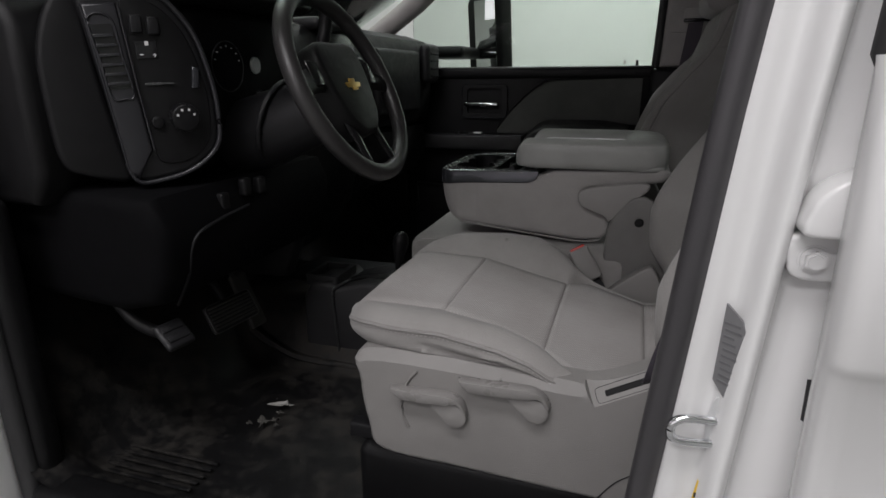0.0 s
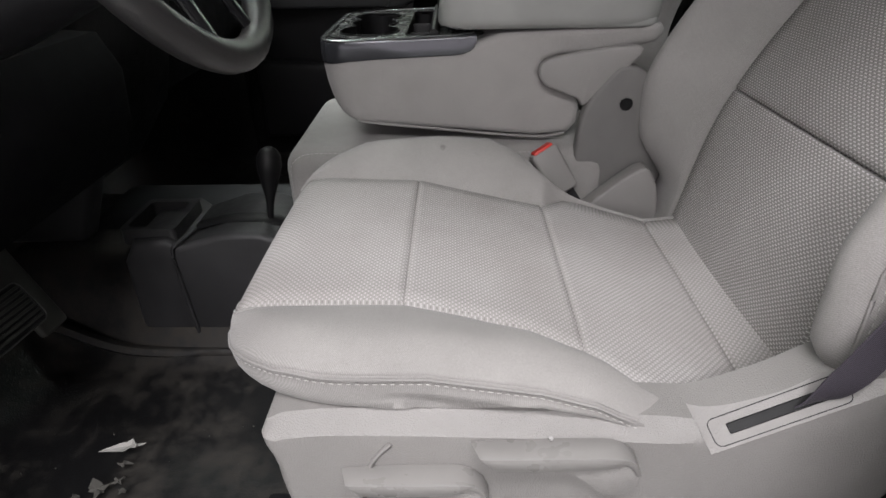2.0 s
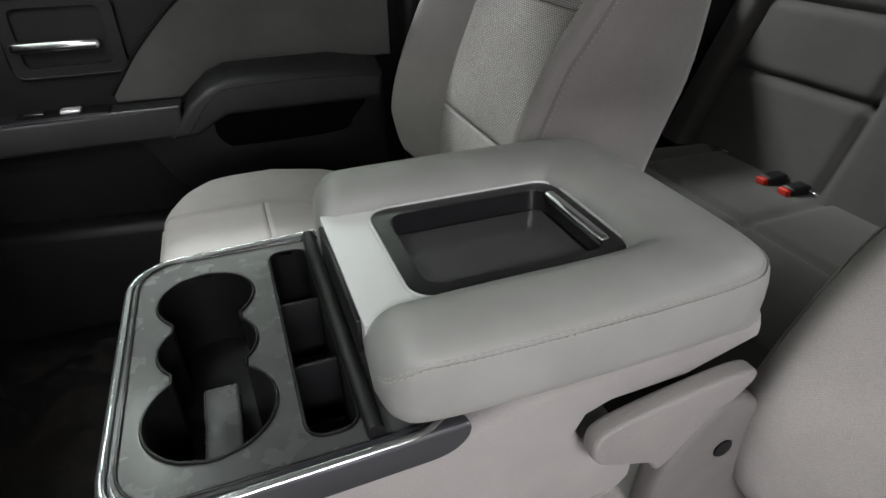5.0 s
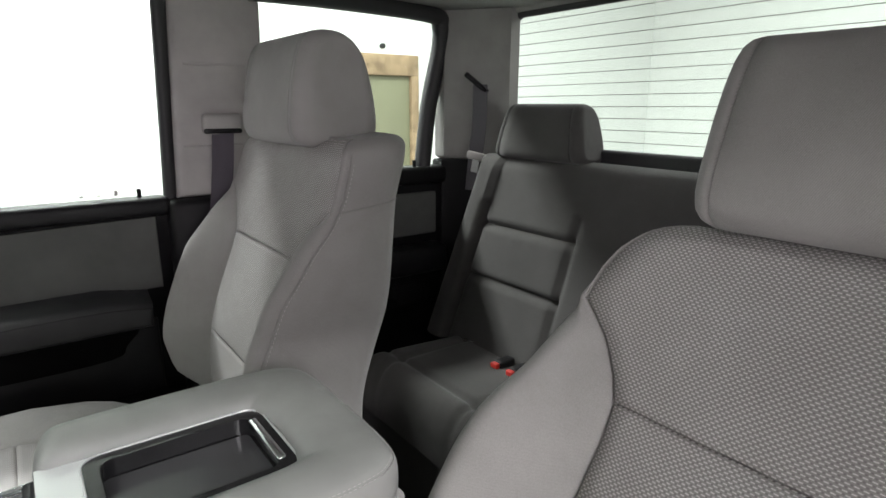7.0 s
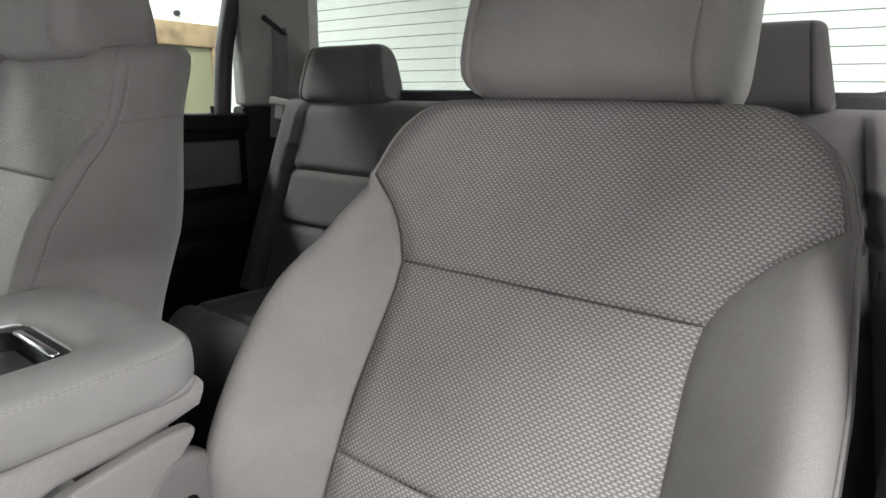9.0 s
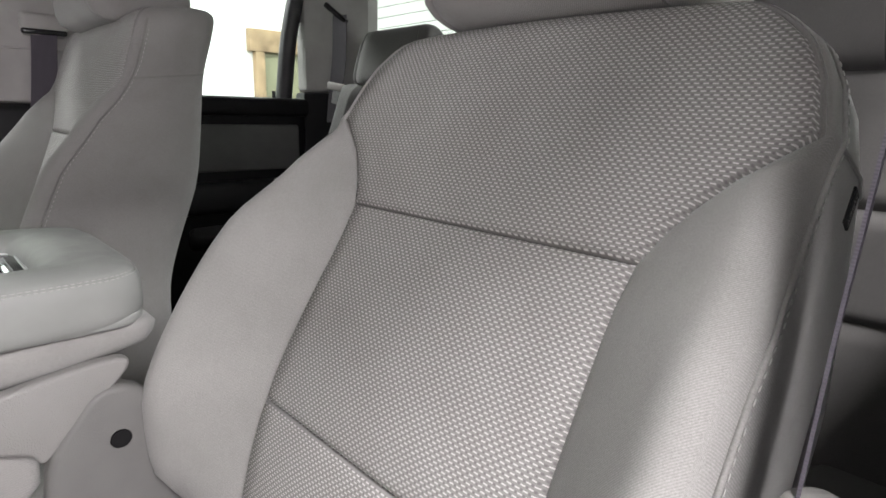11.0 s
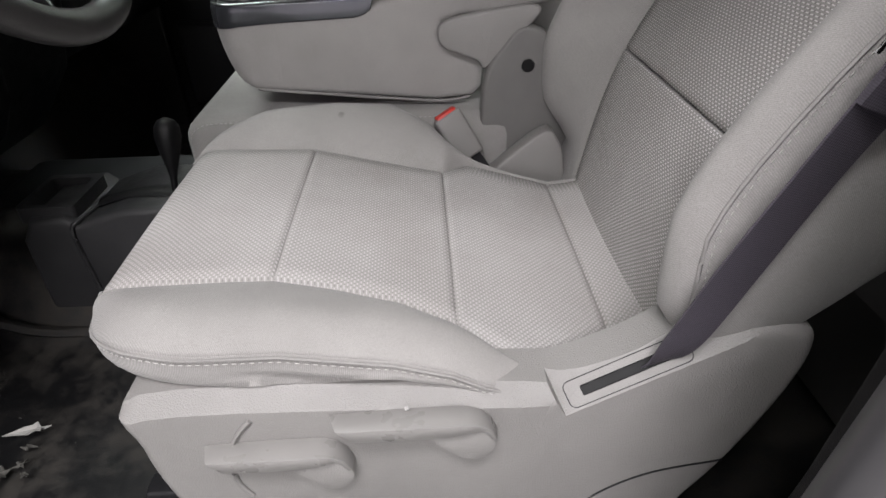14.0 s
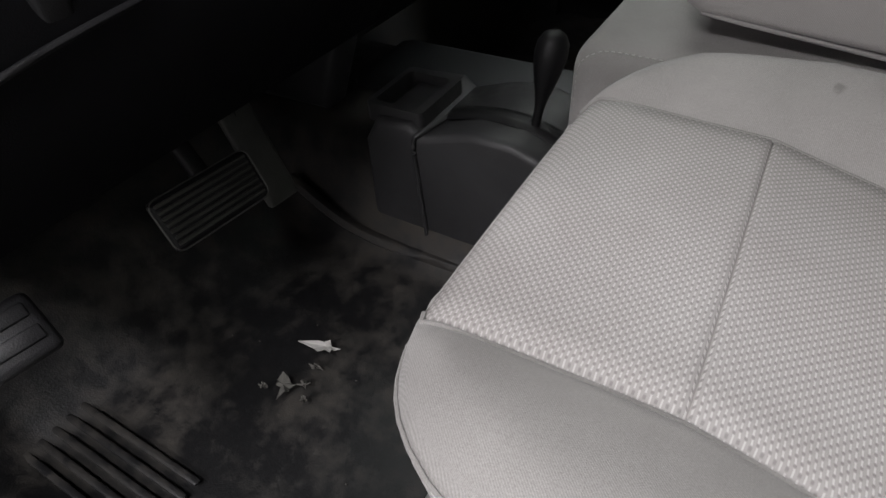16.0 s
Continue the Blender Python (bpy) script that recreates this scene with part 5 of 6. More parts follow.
PM = Matrix((PU, Vector((0, 0, 1)), PN)).transposed().to_4x4()
PM.translation = Vector((-0.93, -0.765, 0))


def pod_shape(name, loop, a, b, r):
    me = prism(name, loop, "z", a, b, r, 3)
    me.transform(PM)
    return me


pod_loop = [(0.055, 0.945), (0.062, 0.89), (0.078, 0.78), (0.092, 0.67), (0.104, 0.638), (0.13, 0.632), (0.20, 0.648), (0.25, 0.69), (0.258, 0.75), (0.25, 0.82), (0.225, 0.90), (0.17, 0.955), (0.08, 0.965)]
# satin black made lighter than the pod, for highlights on edges and strip
M_POD = mat("lightened_satin_black", (0.022, 0.022, 0.025), 0.34)
pod = part("switch_pod", pod_shape("switch_pod", [tuple(p) for p in curve_pts(pod_loop, 5, True)], -0.10, 0.004, 0.012), M_CHARCOAL, dash, "charcoal switch and vent pod")
part("pod_end", pod_shape("pod_end", [tuple(p) for p in curve_pts([(-0.01, 0.86), (-0.012, 0.76), (-0.004, 0.675), (0.03, 0.65), (0.098, 0.636), (0.09, 0.70), (0.07, 0.84), (0.06, 0.95), (0.02, 0.94)], 5, True)], -0.11, -0.012, 0.018), M_BLACK, pod)
# tube added as the highlight round the pod's edge
part("pod_rim_highlight", tube("pod_rim_highlight", [tuple(PM @ Vector((u, z, 0.003))) for u, z in curve_pts(pod_loop[3:] + pod_loop[:1], 6)], 0.0045, 8), M_POD, pod, "paler tube for the highlight along the pod's edge")
part("pod_face", pod_shape("pod_face", [tuple(p) for p in curve_pts([(0.118, 0.94), (0.128, 0.80), (0.14, 0.69), (0.155, 0.665), (0.20, 0.668), (0.235, 0.70), (0.243, 0.76), (0.236, 0.82), (0.212, 0.89), (0.17, 0.935)], 4, True)], 0.0, 0.007, 0.002), M_BLACK, pod)
part("pod_strip", pod_shape("pod_strip", [(0.060, 0.93), (0.112, 0.935), (0.124, 0.80), (0.136, 0.69), (0.108, 0.642), (0.092, 0.655), (0.078, 0.78)], -0.01, 0.013, 0.006), M_POD, pod, "satin black trim strip")
part("strip_highlight", tube("strip_highlight", [tuple(PM @ Vector((u, z, 0.012))) for u, z in ((0.114, 0.93), (0.126, 0.80), (0.138, 0.69))], 0.0018, 6), M_POD, pod)
# the vent's inner shade is a black plate laid on the strip
part("vent_recess", pod_shape("vent_recess", [(0.070, 0.898), (0.100, 0.901), (0.116, 0.798), (0.083, 0.795)], 0.006, 0.0140, 0.0), M_GLOSS, pod, "flat black plate for the shade in the vent")
for k in range(6):
    t = (k + 0.6) / 6.4
    part("vent_slat", pod_shape("vent_slat", [(0.070 + 0.013 * t, 0.893 - 0.098 * t), (0.099 + 0.017 * t, 0.895 - 0.098 * t), (0.099 + 0.017 * t, 0.890 - 0.098 * t), (0.070 + 0.013 * t, 0.888 - 0.098 * t)], 0.012, 0.0185, 0.0012), M_POD, pod)
for u0, z0 in ((0.137, 0.902), (0.163, 0.90)):
    part("switch", pod_shape("switch", [(u0 - 0.009, z0 - 0.014), (u0 + 0.009, z0 - 0.014), (u0 + 0.009, z0 + 0.014), (u0 - 0.009, z0 + 0.014)], 0.006, 0.018, 0.003), M_CHARCOAL, pod)
part("display", pod_shape("display", [(0.132, 0.845), (0.166, 0.848), (0.166, 0.876), (0.132, 0.873)], 0.006, 0.0095, 0.001), M_GLOSS, pod)
M_MARK = mat("white_print", (0.6, 0.6, 0.6), 0.6)
for u0, z0, du, dz in ((0.147, 0.868, 0.006, 0.007), (0.137, 0.852, 0.006, 0.0015), (0.158, 0.852, 0.006, 0.0015), (0.1603, 0.8496, 0.0015, 0.006)):
    part("mark", pod_shape("mark", [(u0, z0), (u0 + du, z0), (u0 + du, z0 + dz), (u0, z0 + dz)], 0.009, 0.0103, 0.0), M_MARK, pod, "white printed mark")
part("coin_slot", pod_shape("coin_slot", [(0.139, 0.802), (0.186, 0.803), (0.186, 0.807), (0.139, 0.806)], 0.006, 0.0105, 0.001), M_DECK, pod)
for u0, z0, r in ((0.195, 0.745, 0.024), (0.150, 0.738, 0.011)):
    ring = [(u0 + r * math.cos(a), z0 + r * math.sin(a)) for a in np.linspace(0, 2 * math.pi, 29)[:-1]]
    kn = part("dial", pod_shape("dial", ring, 0.006, 0.030 if r > 0.02 else 0.016, 0.003), M_BLACK, pod, "black rotary dial")
    if r > 0.02:
        for a in np.linspace(0, 2 * math.pi, 25)[:-1]:
            cu, cz = u0 + r * math.cos(a), z0 + r * math.sin(a)
            part("knurl", pod_shape("knurl", [(cu - 0.0015, cz - 0.0015), (cu + 0.0015, cz - 0.0015), (cu + 0.0015, cz + 0.0015), (cu - 0.0015, cz + 0.0015)], 0.010, 0.027, 0.0), M_CHARCOAL, kn)
        for a in (0.4, 1.2, 2.0, 2.8):
            cu, cz = u0 + 0.015 * math.cos(a), z0 + 0.015 * math.sin(a)
            part("mark", pod_shape("mark", [(cu - 0.002, cz - 0.002), (cu + 0.002, cz - 0.002), (cu + 0.002, cz + 0.002), (cu - 0.002, cz + 0.002)], 0.029, 0.0306, 0.0), M_MARK, kn, "white printed mark")
part("vent_frame", tube("vent_frame", [tuple(PM @ Vector((u, z, 0.0135))) for u, z in curve_pts([(0.067, 0.908), (0.100, 0.910), (0.1095, 0.85), (0.1185, 0.787), (0.104, 0.780), (0.084, 0.784), (0.0755, 0.845)], 5, True)], 0.0024, 6, True), M_POD, pod, "satin vent surround")
part("strip_highlight", tube("strip_highlight", [tuple(PM @ Vector((u, z, 0.012))) for u, z in ((0.061, 0.925), (0.078, 0.785), (0.092, 0.66))], 0.0014, 6), M_POD, pod)
part("release_lever", pod_shape("release_lever", [(0.215, 0.795), (0.228, 0.795), (0.232, 0.83), (0.219, 0.835)], 0.004, 0.014, 0.004), M_SATIN, pod, "silver release lever")

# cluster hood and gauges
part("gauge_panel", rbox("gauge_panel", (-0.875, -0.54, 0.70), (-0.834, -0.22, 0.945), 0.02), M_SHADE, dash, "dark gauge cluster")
part("cluster_hood", prism("cluster_hood", [tuple(p) for p in curve_pts([(-0.90, 0.945), (-0.80, 0.955), (-0.77, 0.965), (-0.79, 0.985), (-0.90, 0.99)], 3, True)], "y", -0.57, -0.19, 0.008), M_BLACK, dash)
for gy, gz, r in ((-0.347, 0.838, 0.0155), (-0.34, 0.765, 0.02), (-0.44, 0.835, 0.05)):
    ringp = [(-0.832, gy + r * math.cos(a), gz + r * math.sin(a)) for a in np.linspace(0, 2 * math.pi, 25)[:-1]]
    g = part("gauge_ring", tube("gauge_ring", ringp, 0.003 if r < 0.018 else 0.0012, 6, True), M_SILVER if r < 0.018 else M_POD, dash, "thin gauge ring")
    for a in (np.linspace(0.3, 2.8, 7) if r > 0.018 else []):
        part("tick", rbox("tick", (-0.834, gy + 0.8 * r * math.cos(a) - 0.0012, gz + 0.8 * r * math.sin(a) - 0.0012), (-0.8315, gy + 0.8 * r * math.cos(a) + 0.0012, gz + 0.8 * r * math.sin(a) + 0.0012), 0), M_MARK, g)
part("start_button", disc("start_button", (-0.833, -0.347, 0.838), (1, 0, 0), 0.0135, 0.006), mat("grey_button", (0.55, 0.55, 0.56), 0.4), dash, "grey round button")
part("dash_vent", rbox("dash_vent", (-0.845, 0.72, 0.78), (-0.80, 0.86, 0.93), 0.025, 4), M_CHARCOAL, dash, "charcoal side air vent")
for k in range(4):
    part("vent_slat", rbox("vent_slat", (-0.803, 0.745, 0.805 + 0.028 * k), (-0.795, 0.835, 0.811 + 0.028 * k), 0.002), M_BLACK, dash)
part("dash_panel", rbox("dash_panel", (-0.86, 0.30, 0.68), (-0.825, 0.70, 0.90), 0.03, 4), M_CHARCOAL, dash)
part("column_cover", tube("column_cover", [(-0.60, -0.395, 0.765), (-0.66, -0.395, 0.745), (-0.76, -0.395, 0.71), (-0.86, -0.395, 0.68)], [0.055, 0.068, 0.078, 0.08], 20), M_CHARCOAL, dash, "charcoal steering column cover")
part("column_ring", tube("column_ring", [(-0.745 + 0.075 * 0.3 * math.sin(a), -0.395 + 0.085 * math.cos(a), 0.72 + 0.085 * math.sin(a)) for a in np.linspace(0, 2 * math.pi, 25)[:-1]], 0.006, 6, True), M_CHARCOAL, dash)
for kx, ky, kz in ((-0.775, -0.50, 0.60), (-0.775, -0.45, 0.595), (-0.785, -0.56, 0.58)):
    part("button", rbox("button", (kx - 0.01, ky - 0.014, kz - 0.02), (kx + 0.008, ky + 0.011, kz + 0.016), 0.005), M_BLACK, dash)
part("shift_stalk", tube("shift_stalk", curve_pts([(-0.70, -0.35, 0.80), (-0.71, -0.29, 0.85), (-0.705, -0.26, 0.90), (-0.70, -0.245, 0.97)], 5), [0.007] * 5 + [0.009] * 4 + [0.015] * 4 + [0.018, 0.019, 0.017], 12), M_BLACK, dash, "black column shift stalk")

wheel = thing("steering_wheel", "dark grey leather steering wheel with a gold badge", "steering wheel", m=pose(-0.582, -0.395, 0.796, 0, 65, 0) @ pose(0, 0, 0, 0, 0, 180))
RIM = 0.188
part("rim", tube("rim", [(RIM * math.cos(a), RIM * math.sin(a), 0) for a in np.linspace(0, 2 * math.pi, 65)[:-1]], 0.0175, 14, True), grained("grey_wheel_leather", (0.026, 0.025, 0.025), 0.34, 700.0, 0.25), wheel, "dark grey leather rim")
hub_loop = [tuple(p) for p in curve_pts([(0.085, -0.075), (0.09, 0), (0.085, 0.075), (0.03, 0.09), (-0.06, 0.07), (-0.10, 0.035), (-0.105, 0), (-0.10, -0.035), (-0.06, -0.07), (0.03, -0.09)], 4, True)]
part("hub", prism("hub", hub_loop, "z", -0.045, 0.010, 0.012, 3), M_BLACK, wheel)
for s in (1, -1):
    part("spoke", tube("spoke", [(0.02, s * 0.07, -0.012), (0.015, s * 0.12, -0.008), (0.0, s * 0.175, 0)], [0.028, 0.024, 0.02], 10, False, 0.45), M_BLACK, wheel)
    part("lower_spoke", tube("lower_spoke", [(-0.07, s * 0.045, -0.012), (-0.12, s * 0.05, -0.006), (-0.178, s * 0.055, 0)], [0.02, 0.013, 0.012], 10, False, 0.5), M_GLOSS, wheel, "gloss black lower spoke")
    part("thumb_switch", rbox("thumb_switch", (0.0, s * 0.115 - 0.018, -0.002), (0.05, s * 0.115 + 0.018, 0.006), 0.005), M_GLOSS, wheel)
part("badge", prism("badge", [(-0.008, -0.026), (0.002, -0.03), (0.002, -0.010), (0.010, -0.010), (0.010, 0.012), (0.002, 0.012), (0.002, 0.03), (-0.008, 0.026), (-0.008, 0.008), (-0.014, 0.008), (-0.014, -0.012), (-0.008, -0.012)], "z", 0.008, 0.0135, 0.001), mat("gold_badge", (0.65, 0.42, 0.12), 0.3, 0.9), wheel, "plain gold badge")

# ---- passenger side ----
SY = 0.93
fd = thing("passenger_door", "black front passenger door with grey insert, armrest and chrome handle", "car door", kind="structure")


def door_skin(x0, x1, top):
    return prism("panel", [(x0, 0.02), (x1, 0.02), (x1, top - 0.05), (x1, top), (x0, top)], "y", SY, SY + 0.09, 0.008)


part("panel", door_skin(-1.0, 0.03, 0.828), M_BLACK, fd)
part("sill_cap", rbox("sill_cap", (-1.0, SY - 0.018, 0.797), (0.03, SY + 0.05, 0.842), 0.015, 3), M_CHARCOAL, fd)
ins = [(-0.008, 0.80), (-0.34, 0.79), (-0.39, 0.776), (-0.44, 0.742), (-0.505, 0.68), (-0.55, 0.625), (-0.575, 0.592), (-0.57, 0.576), (-0.45, 0.574), (-0.42, 0.60), (-0.37, 0.62), (-0.008, 0.62)]
part("insert", prism("insert", ins, "y", SY - 0.008, SY + 0.01, 0.006, 2), M_DOORCLOTH, fd, "grey door insert")
part("insert_edge", tube("insert_edge", [(x, SY - 0.008, z) for x, z in curve_pts(ins[:7], 4)], 0.004, 6), M_CHARCOAL, fd)
rest = [(-0.05, 0.546), (-0.046, 0.622), (-0.15, 0.64), (-0.36, 0.638), (-0.40, 0.622), (-0.437, 0.583), (-0.465, 0.54), (-0.484, 0.510), (-0.43, 0.511), (-0.405, 0.528), (-0.37, 0.546)]
arm_me = prism("armrest", rest, "y", SY - 0.075, SY + 0.01, 0.012, 4)
for v in arm_me.vertices:
    # the top falls towards the cabin
    if v.co.z > 0.56:
        v.co.z -= 0.42 * max(0.0, SY - 0.012 - v.co.y) * smooth01((v.co.z - 0.56) / 0.05)
part("armrest", arm_me, M_TUNNEL, fd, "charcoal padded armrest")
part("armrest_seam", tube("armrest_seam", [(x, SY - 0.0755, z) for x, z in curve_pts([(-0.05, 0.592), (-0.15, 0.602), (-0.35, 0.600), (-0.392, 0.585), (-0.425, 0.55), (-0.452, 0.515)], 5)], 0.0012, 5), M_BLACK, fd)
part("shelf", prism("shelf", [(-0.455, 0.512), (-0.455, 0.572), (-0.93, 0.570), (-0.95, 0.555), (-0.95, 0.512)], "y", SY - 0.068, SY + 0.01, 0.008, 3), M_TUNNEL, fd, "charcoal switch shelf")
part("shelf_edge", tube("shelf_edge", [(-0.46, SY - 0.062, 0.571), (-0.70, SY - 0.063, 0.5705), (-0.93, SY - 0.062, 0.569)], 0.003, 6), M_SATIN, fd, "satin shelf edge")
part("lower_panel", prism("lower_panel", [(-0.03, 0.36), (-0.03, 0.545), (-0.38, 0.545), (-0.42, 0.512), (-0.56, 0.508), (-0.50, 0.40), (-0.46, 0.36)], "y", SY - 0.010, SY + 0.01, 0.005, 2), M_CHARCOAL, fd)
part("switch_plate", rbox("switch_plate", (-0.74, SY - 0.058, 0.567), (-0.58, SY - 0.005, 0.576), 0.003), M_BLACK, fd)
for k in range(2):
    part("window_switch", rbox("window_switch", (-0.725 + 0.06 * k, SY - 0.045, 0.575), (-0.69 + 0.06 * k, SY - 0.02, 0.582), 0.003), M_SILVER if k else M_GLOSS, fd)
part("bezel", plate_holes("bezel", round_rect(-0.722, 0.638, -0.53, 0.774, 0.02), [round_rect(-0.70, 0.655, -0.552, 0.758, 0.014)], 0.014, 0.02, True, 0.02), M_CHARCOAL, fd, "charcoal handle bezel", Matrix(((1, 0, 0, 0), (0, 0, -1, SY), (0, 1, 0, 0), (0, 0, 0, 1))))
part("bezel_rim", tube("bezel_rim", [(x, SY - 0.0145, z) for x, z in round_rect(-0.722, 0.638, -0.53, 0.774, 0.02)], 0.0022, 6, True), M_SATIN, fd, "satin rim round the handle")
part("pull_handle", rbox("pull_handle", (-0.712, SY - 0.03, 0.684), (-0.565, SY - 0.012, 0.703), 0.008, 3), M_CHROME, fd, "chrome pull handle")
# no hollow here: a near-black plate gives the shade inside the pocket
part("pocket", prism("pocket", [tuple(p) for p in curve_pts([(-0.09, 0.538), (-0.36, 0.538), (-0.402, 0.505), (-0.385, 0.466), (-0.34, 0.458), (-0.14, 0.462), (-0.105, 0.49)], 4, True)], "y", SY - 0.0125, SY + 0.01, 0.002), mat("pocket_shade", (0.003, 0.003, 0.003), 0.9, 0.0, 0.1), fd, "pull pocket, its inner shade a flat near-black plate")
part("lower_bin", prism("lower_bin", [(-0.92, 0.10), (-0.03, 0.10), (-0.03, 0.30), (-0.50, 0.33), (-0.92, 0.36)], "y", SY - 0.07, SY + 0.01, 0.02, 3), M_BLACK, fd)
part("lock_pin", tube("lock_pin", [(-0.035, SY + 0.01, 0.83), (-0.035, SY + 0.01, 0.862)], 0.005, 10), M_BLACK, fd)
part("glass", rbox("glass", (-0.95, SY + 0.028, 0.82), (0.03, SY + 0.033, 1.32), 0.0), M_GLASS, fd, "clear window glass").visible_shadow = False
part("window_frame", tube("window_frame", [(0.032, SY + 0.02, 0.80), (0.042, SY + 0.015, 1.0), (0.052, SY, 1.32)], 0.02, 8, False, 0.8), M_SEAL, fd, "black window frame")
part("frame_top", rbox("frame_top", (-0.62, SY - 0.02, 1.29), (0.06, SY + 0.06, 1.36), 0.015), M_SEAL, fd)
for k in range(3):
    part("sticker", rbox("sticker", (-0.085 - 0.035 * k, SY + 0.0255, 0.848), (-0.077 - 0.035 * k, SY + 0.0275, 0.853 + 0.008 * (k == 0)), 0), M_TRIMGREY, fd, "tiny grey glass mark")

rd2 = thing("rear_passenger_door", "black rear passenger door with grey insert and armrest", "car door", kind="structure")
part("panel", prism("panel", [(0.28, 0.02), (0.85, 0.02), (0.85, 0.86), (0.28, 0.86)], "y", SY - 0.01, SY + 0.09, 0.008), M_BLACK, rd2)
part("sill_cap", rbox("sill_cap", (0.28, SY - 0.03, 0.815), (0.85, SY + 0.05, 0.87), 0.015, 3), M_BLACK, rd2)
part("insert", rbox("insert", (0.33, SY - 0.02, 0.655), (0.81, SY + 0.0, 0.79), 0.008), M_DOORCLOTH, rd2, "grey door insert")
part("armrest", rbox("armrest", (0.33, SY - 0.075, 0.54), (0.82, SY + 0.0, 0.63), 0.02, 3), M_CHARCOAL, rd2)
part("pocket", prism("pocket", round_rect(0.45, 0.43, 0.78, 0.50, 0.02), "y", SY - 0.014, SY, 0.002), M_GLOSS, rd2)
part("glass", rbox("glass", (0.25, SY + 0.028, 0.85), (0.85, SY + 0.033, 1.32), 0.0), M_GLASS, rd2, "clear window glass").visible_shadow = False
part("window_frame", tube("window_frame", curve_pts([(0.775, SY + 0.01, 0.86), (0.80, SY + 0.01, 1.05), (0.835, SY, 1.22), (0.83, SY - 0.01, 1.285), (0.79, SY - 0.02, 1.315), (0.5, SY - 0.02, 1.325), (0.25, SY - 0.02, 1.325)], 6), 0.026, 8, False, 1.0, (0, 1, 0)), M_SEAL, rd2, "black window frame")
part("lock_pin", tube("lock_pin", [(0.735, SY - 0.005, 0.868), (0.735, SY - 0.005, 0.89)], 0.006, 8), M_BLACK, rd2)

pil = thing("pillar_passenger", "pale grey upper pillar trim over black lower trim", "pillar", kind="structure")
part("upper_trim", prism("upper_trim", [(0.046, 0.835), (0.272, 0.835), (0.28, 1.33), (0.066, 1.33)], "y", SY - 0.015, SY + 0.06, 0.015, 3), M_TRIMGREY, pil)
part("trim_edge", rbox("trim_edge", (0.085, SY - 0.02, 1.145), (0.23, SY - 0.012, 1.152), 0.002), M_TRIMGREY, pil)
part("trim_edge", rbox("trim_edge", (0.07, SY - 0.02, 0.955), (0.235, SY - 0.012, 0.96), 0.002), M_TRIMGREY, pil)
part("lower_trim", rbox("lower_trim", (0.018, SY - 0.03, 0.02), (0.285, SY + 0.06, 0.835), 0.02), M_BLACK, pil)
pbelt = thing("passenger_belt", "dark violet webbing seat belt hanging on the pillar", "seat belt")
part("guide", rbox("guide", (0.112, SY - 0.05, 0.985), (0.205, SY - 0.012, 1.035), 0.012, 3), M_TRIMGREY, pbelt, "pale grey belt guide")
part("guide_slot", rbox("guide_slot", (0.112, SY - 0.053, 0.988), (0.20, SY - 0.035, 1.0), 0.004), M_GLOSS, pbelt)
part("webbing", ribbon("webbing", [(0.155, SY - 0.045, 0.995), (0.145, SY - 0.05, 0.90), (0.125, SY - 0.05, 0.76), (0.09, SY - 0.05, 0.62), (0.06, SY - 0.05, 0.45)], [(1, -0.15, 0)] * 5, 0.05), belt_cloth("violet_webbing", (0.07, 0.061, 0.075)), pbelt)
part("stop_button", disc("stop_button", (0.055, SY - 0.055, 0.66), (0, 1, 0), 0.012, 0.012), M_TRIMGREY, pbelt)

pilr = thing("pillar_rear", "grey rear corner trim over black lower trim", "pillar", kind="structure")
part("upper_trim", prism("upper_trim", [(0.84, 0.96), (0.985, 0.96), (0.985, 0.735), (0.95, 0.735), (0.86, 0.895), (0.84, 0.91)], "z", 0.89, 1.34, 0.012, 3), M_HEADLINER, pilr)
part("lower_trim", prism("lower_trim", [(0.83, 0.96), (0.985, 0.96), (0.985, 0.73), (0.95, 0.73), (0.85, 0.89), (0.83, 0.91)], "z", 0.02, 0.89, 0.01, 2), M_BLACK, pilr)
rbelt = thing("rear_belt", "dark grey webbing rear seat belt on the corner trim", "seat belt")
part("slot", rbox("slot", (-0.045, -0.006, -0.008), (0.045, 0.006, 0.008), 0.004, 2, pose(0.895, 0.822, 1.12, 0, 38, -58)), M_GLOSS, rbelt, "black belt slot")
part("webbing", ribbon("webbing", [(0.90, 0.81, 1.115), (0.89, 0.80, 1.0), (0.878, 0.80, 0.91), (0.865, 0.80, 0.80)], [(0.5, -0.85, 0.1)] * 4, 0.046), belt_cloth("grey_webbing", (0.06, 0.055, 0.062)), rbelt)
part("tongue", rbox("tongue", (-0.03, -0.008, -0.012), (0.03, 0.008, 0.012), 0.006, 3, pose(0.872, 0.79, 0.905, 0, 10, -58)), M_TRIMGREY, rbelt, "pale grey latch tongue")
part("blade", rbox("blade", (-0.01, -0.003, -0.05), (0.014, 0.003, -0.01), 0.001, 1, pose(0.872, 0.79, 0.905, 0, 10, -58)), M_CHROME, rbelt)

# ---- cab back and rear window ----
RX = 0.975
back = thing("wall_cab_back", "dark cab back wall below a heated rear window", "wall", kind="structure")
part("panel", rbox("panel", (RX + 0.005, -0.86, 0.0), (RX + 0.06, 0.96, 0.905), 0.006), M_BLACK, back)
part("shelf", rbox("shelf", (0.90, -0.70, 0.84), (RX + 0.02, 0.76, 0.885), 0.015, 3), M_BLACK, back, "black trim shelf behind the bench")
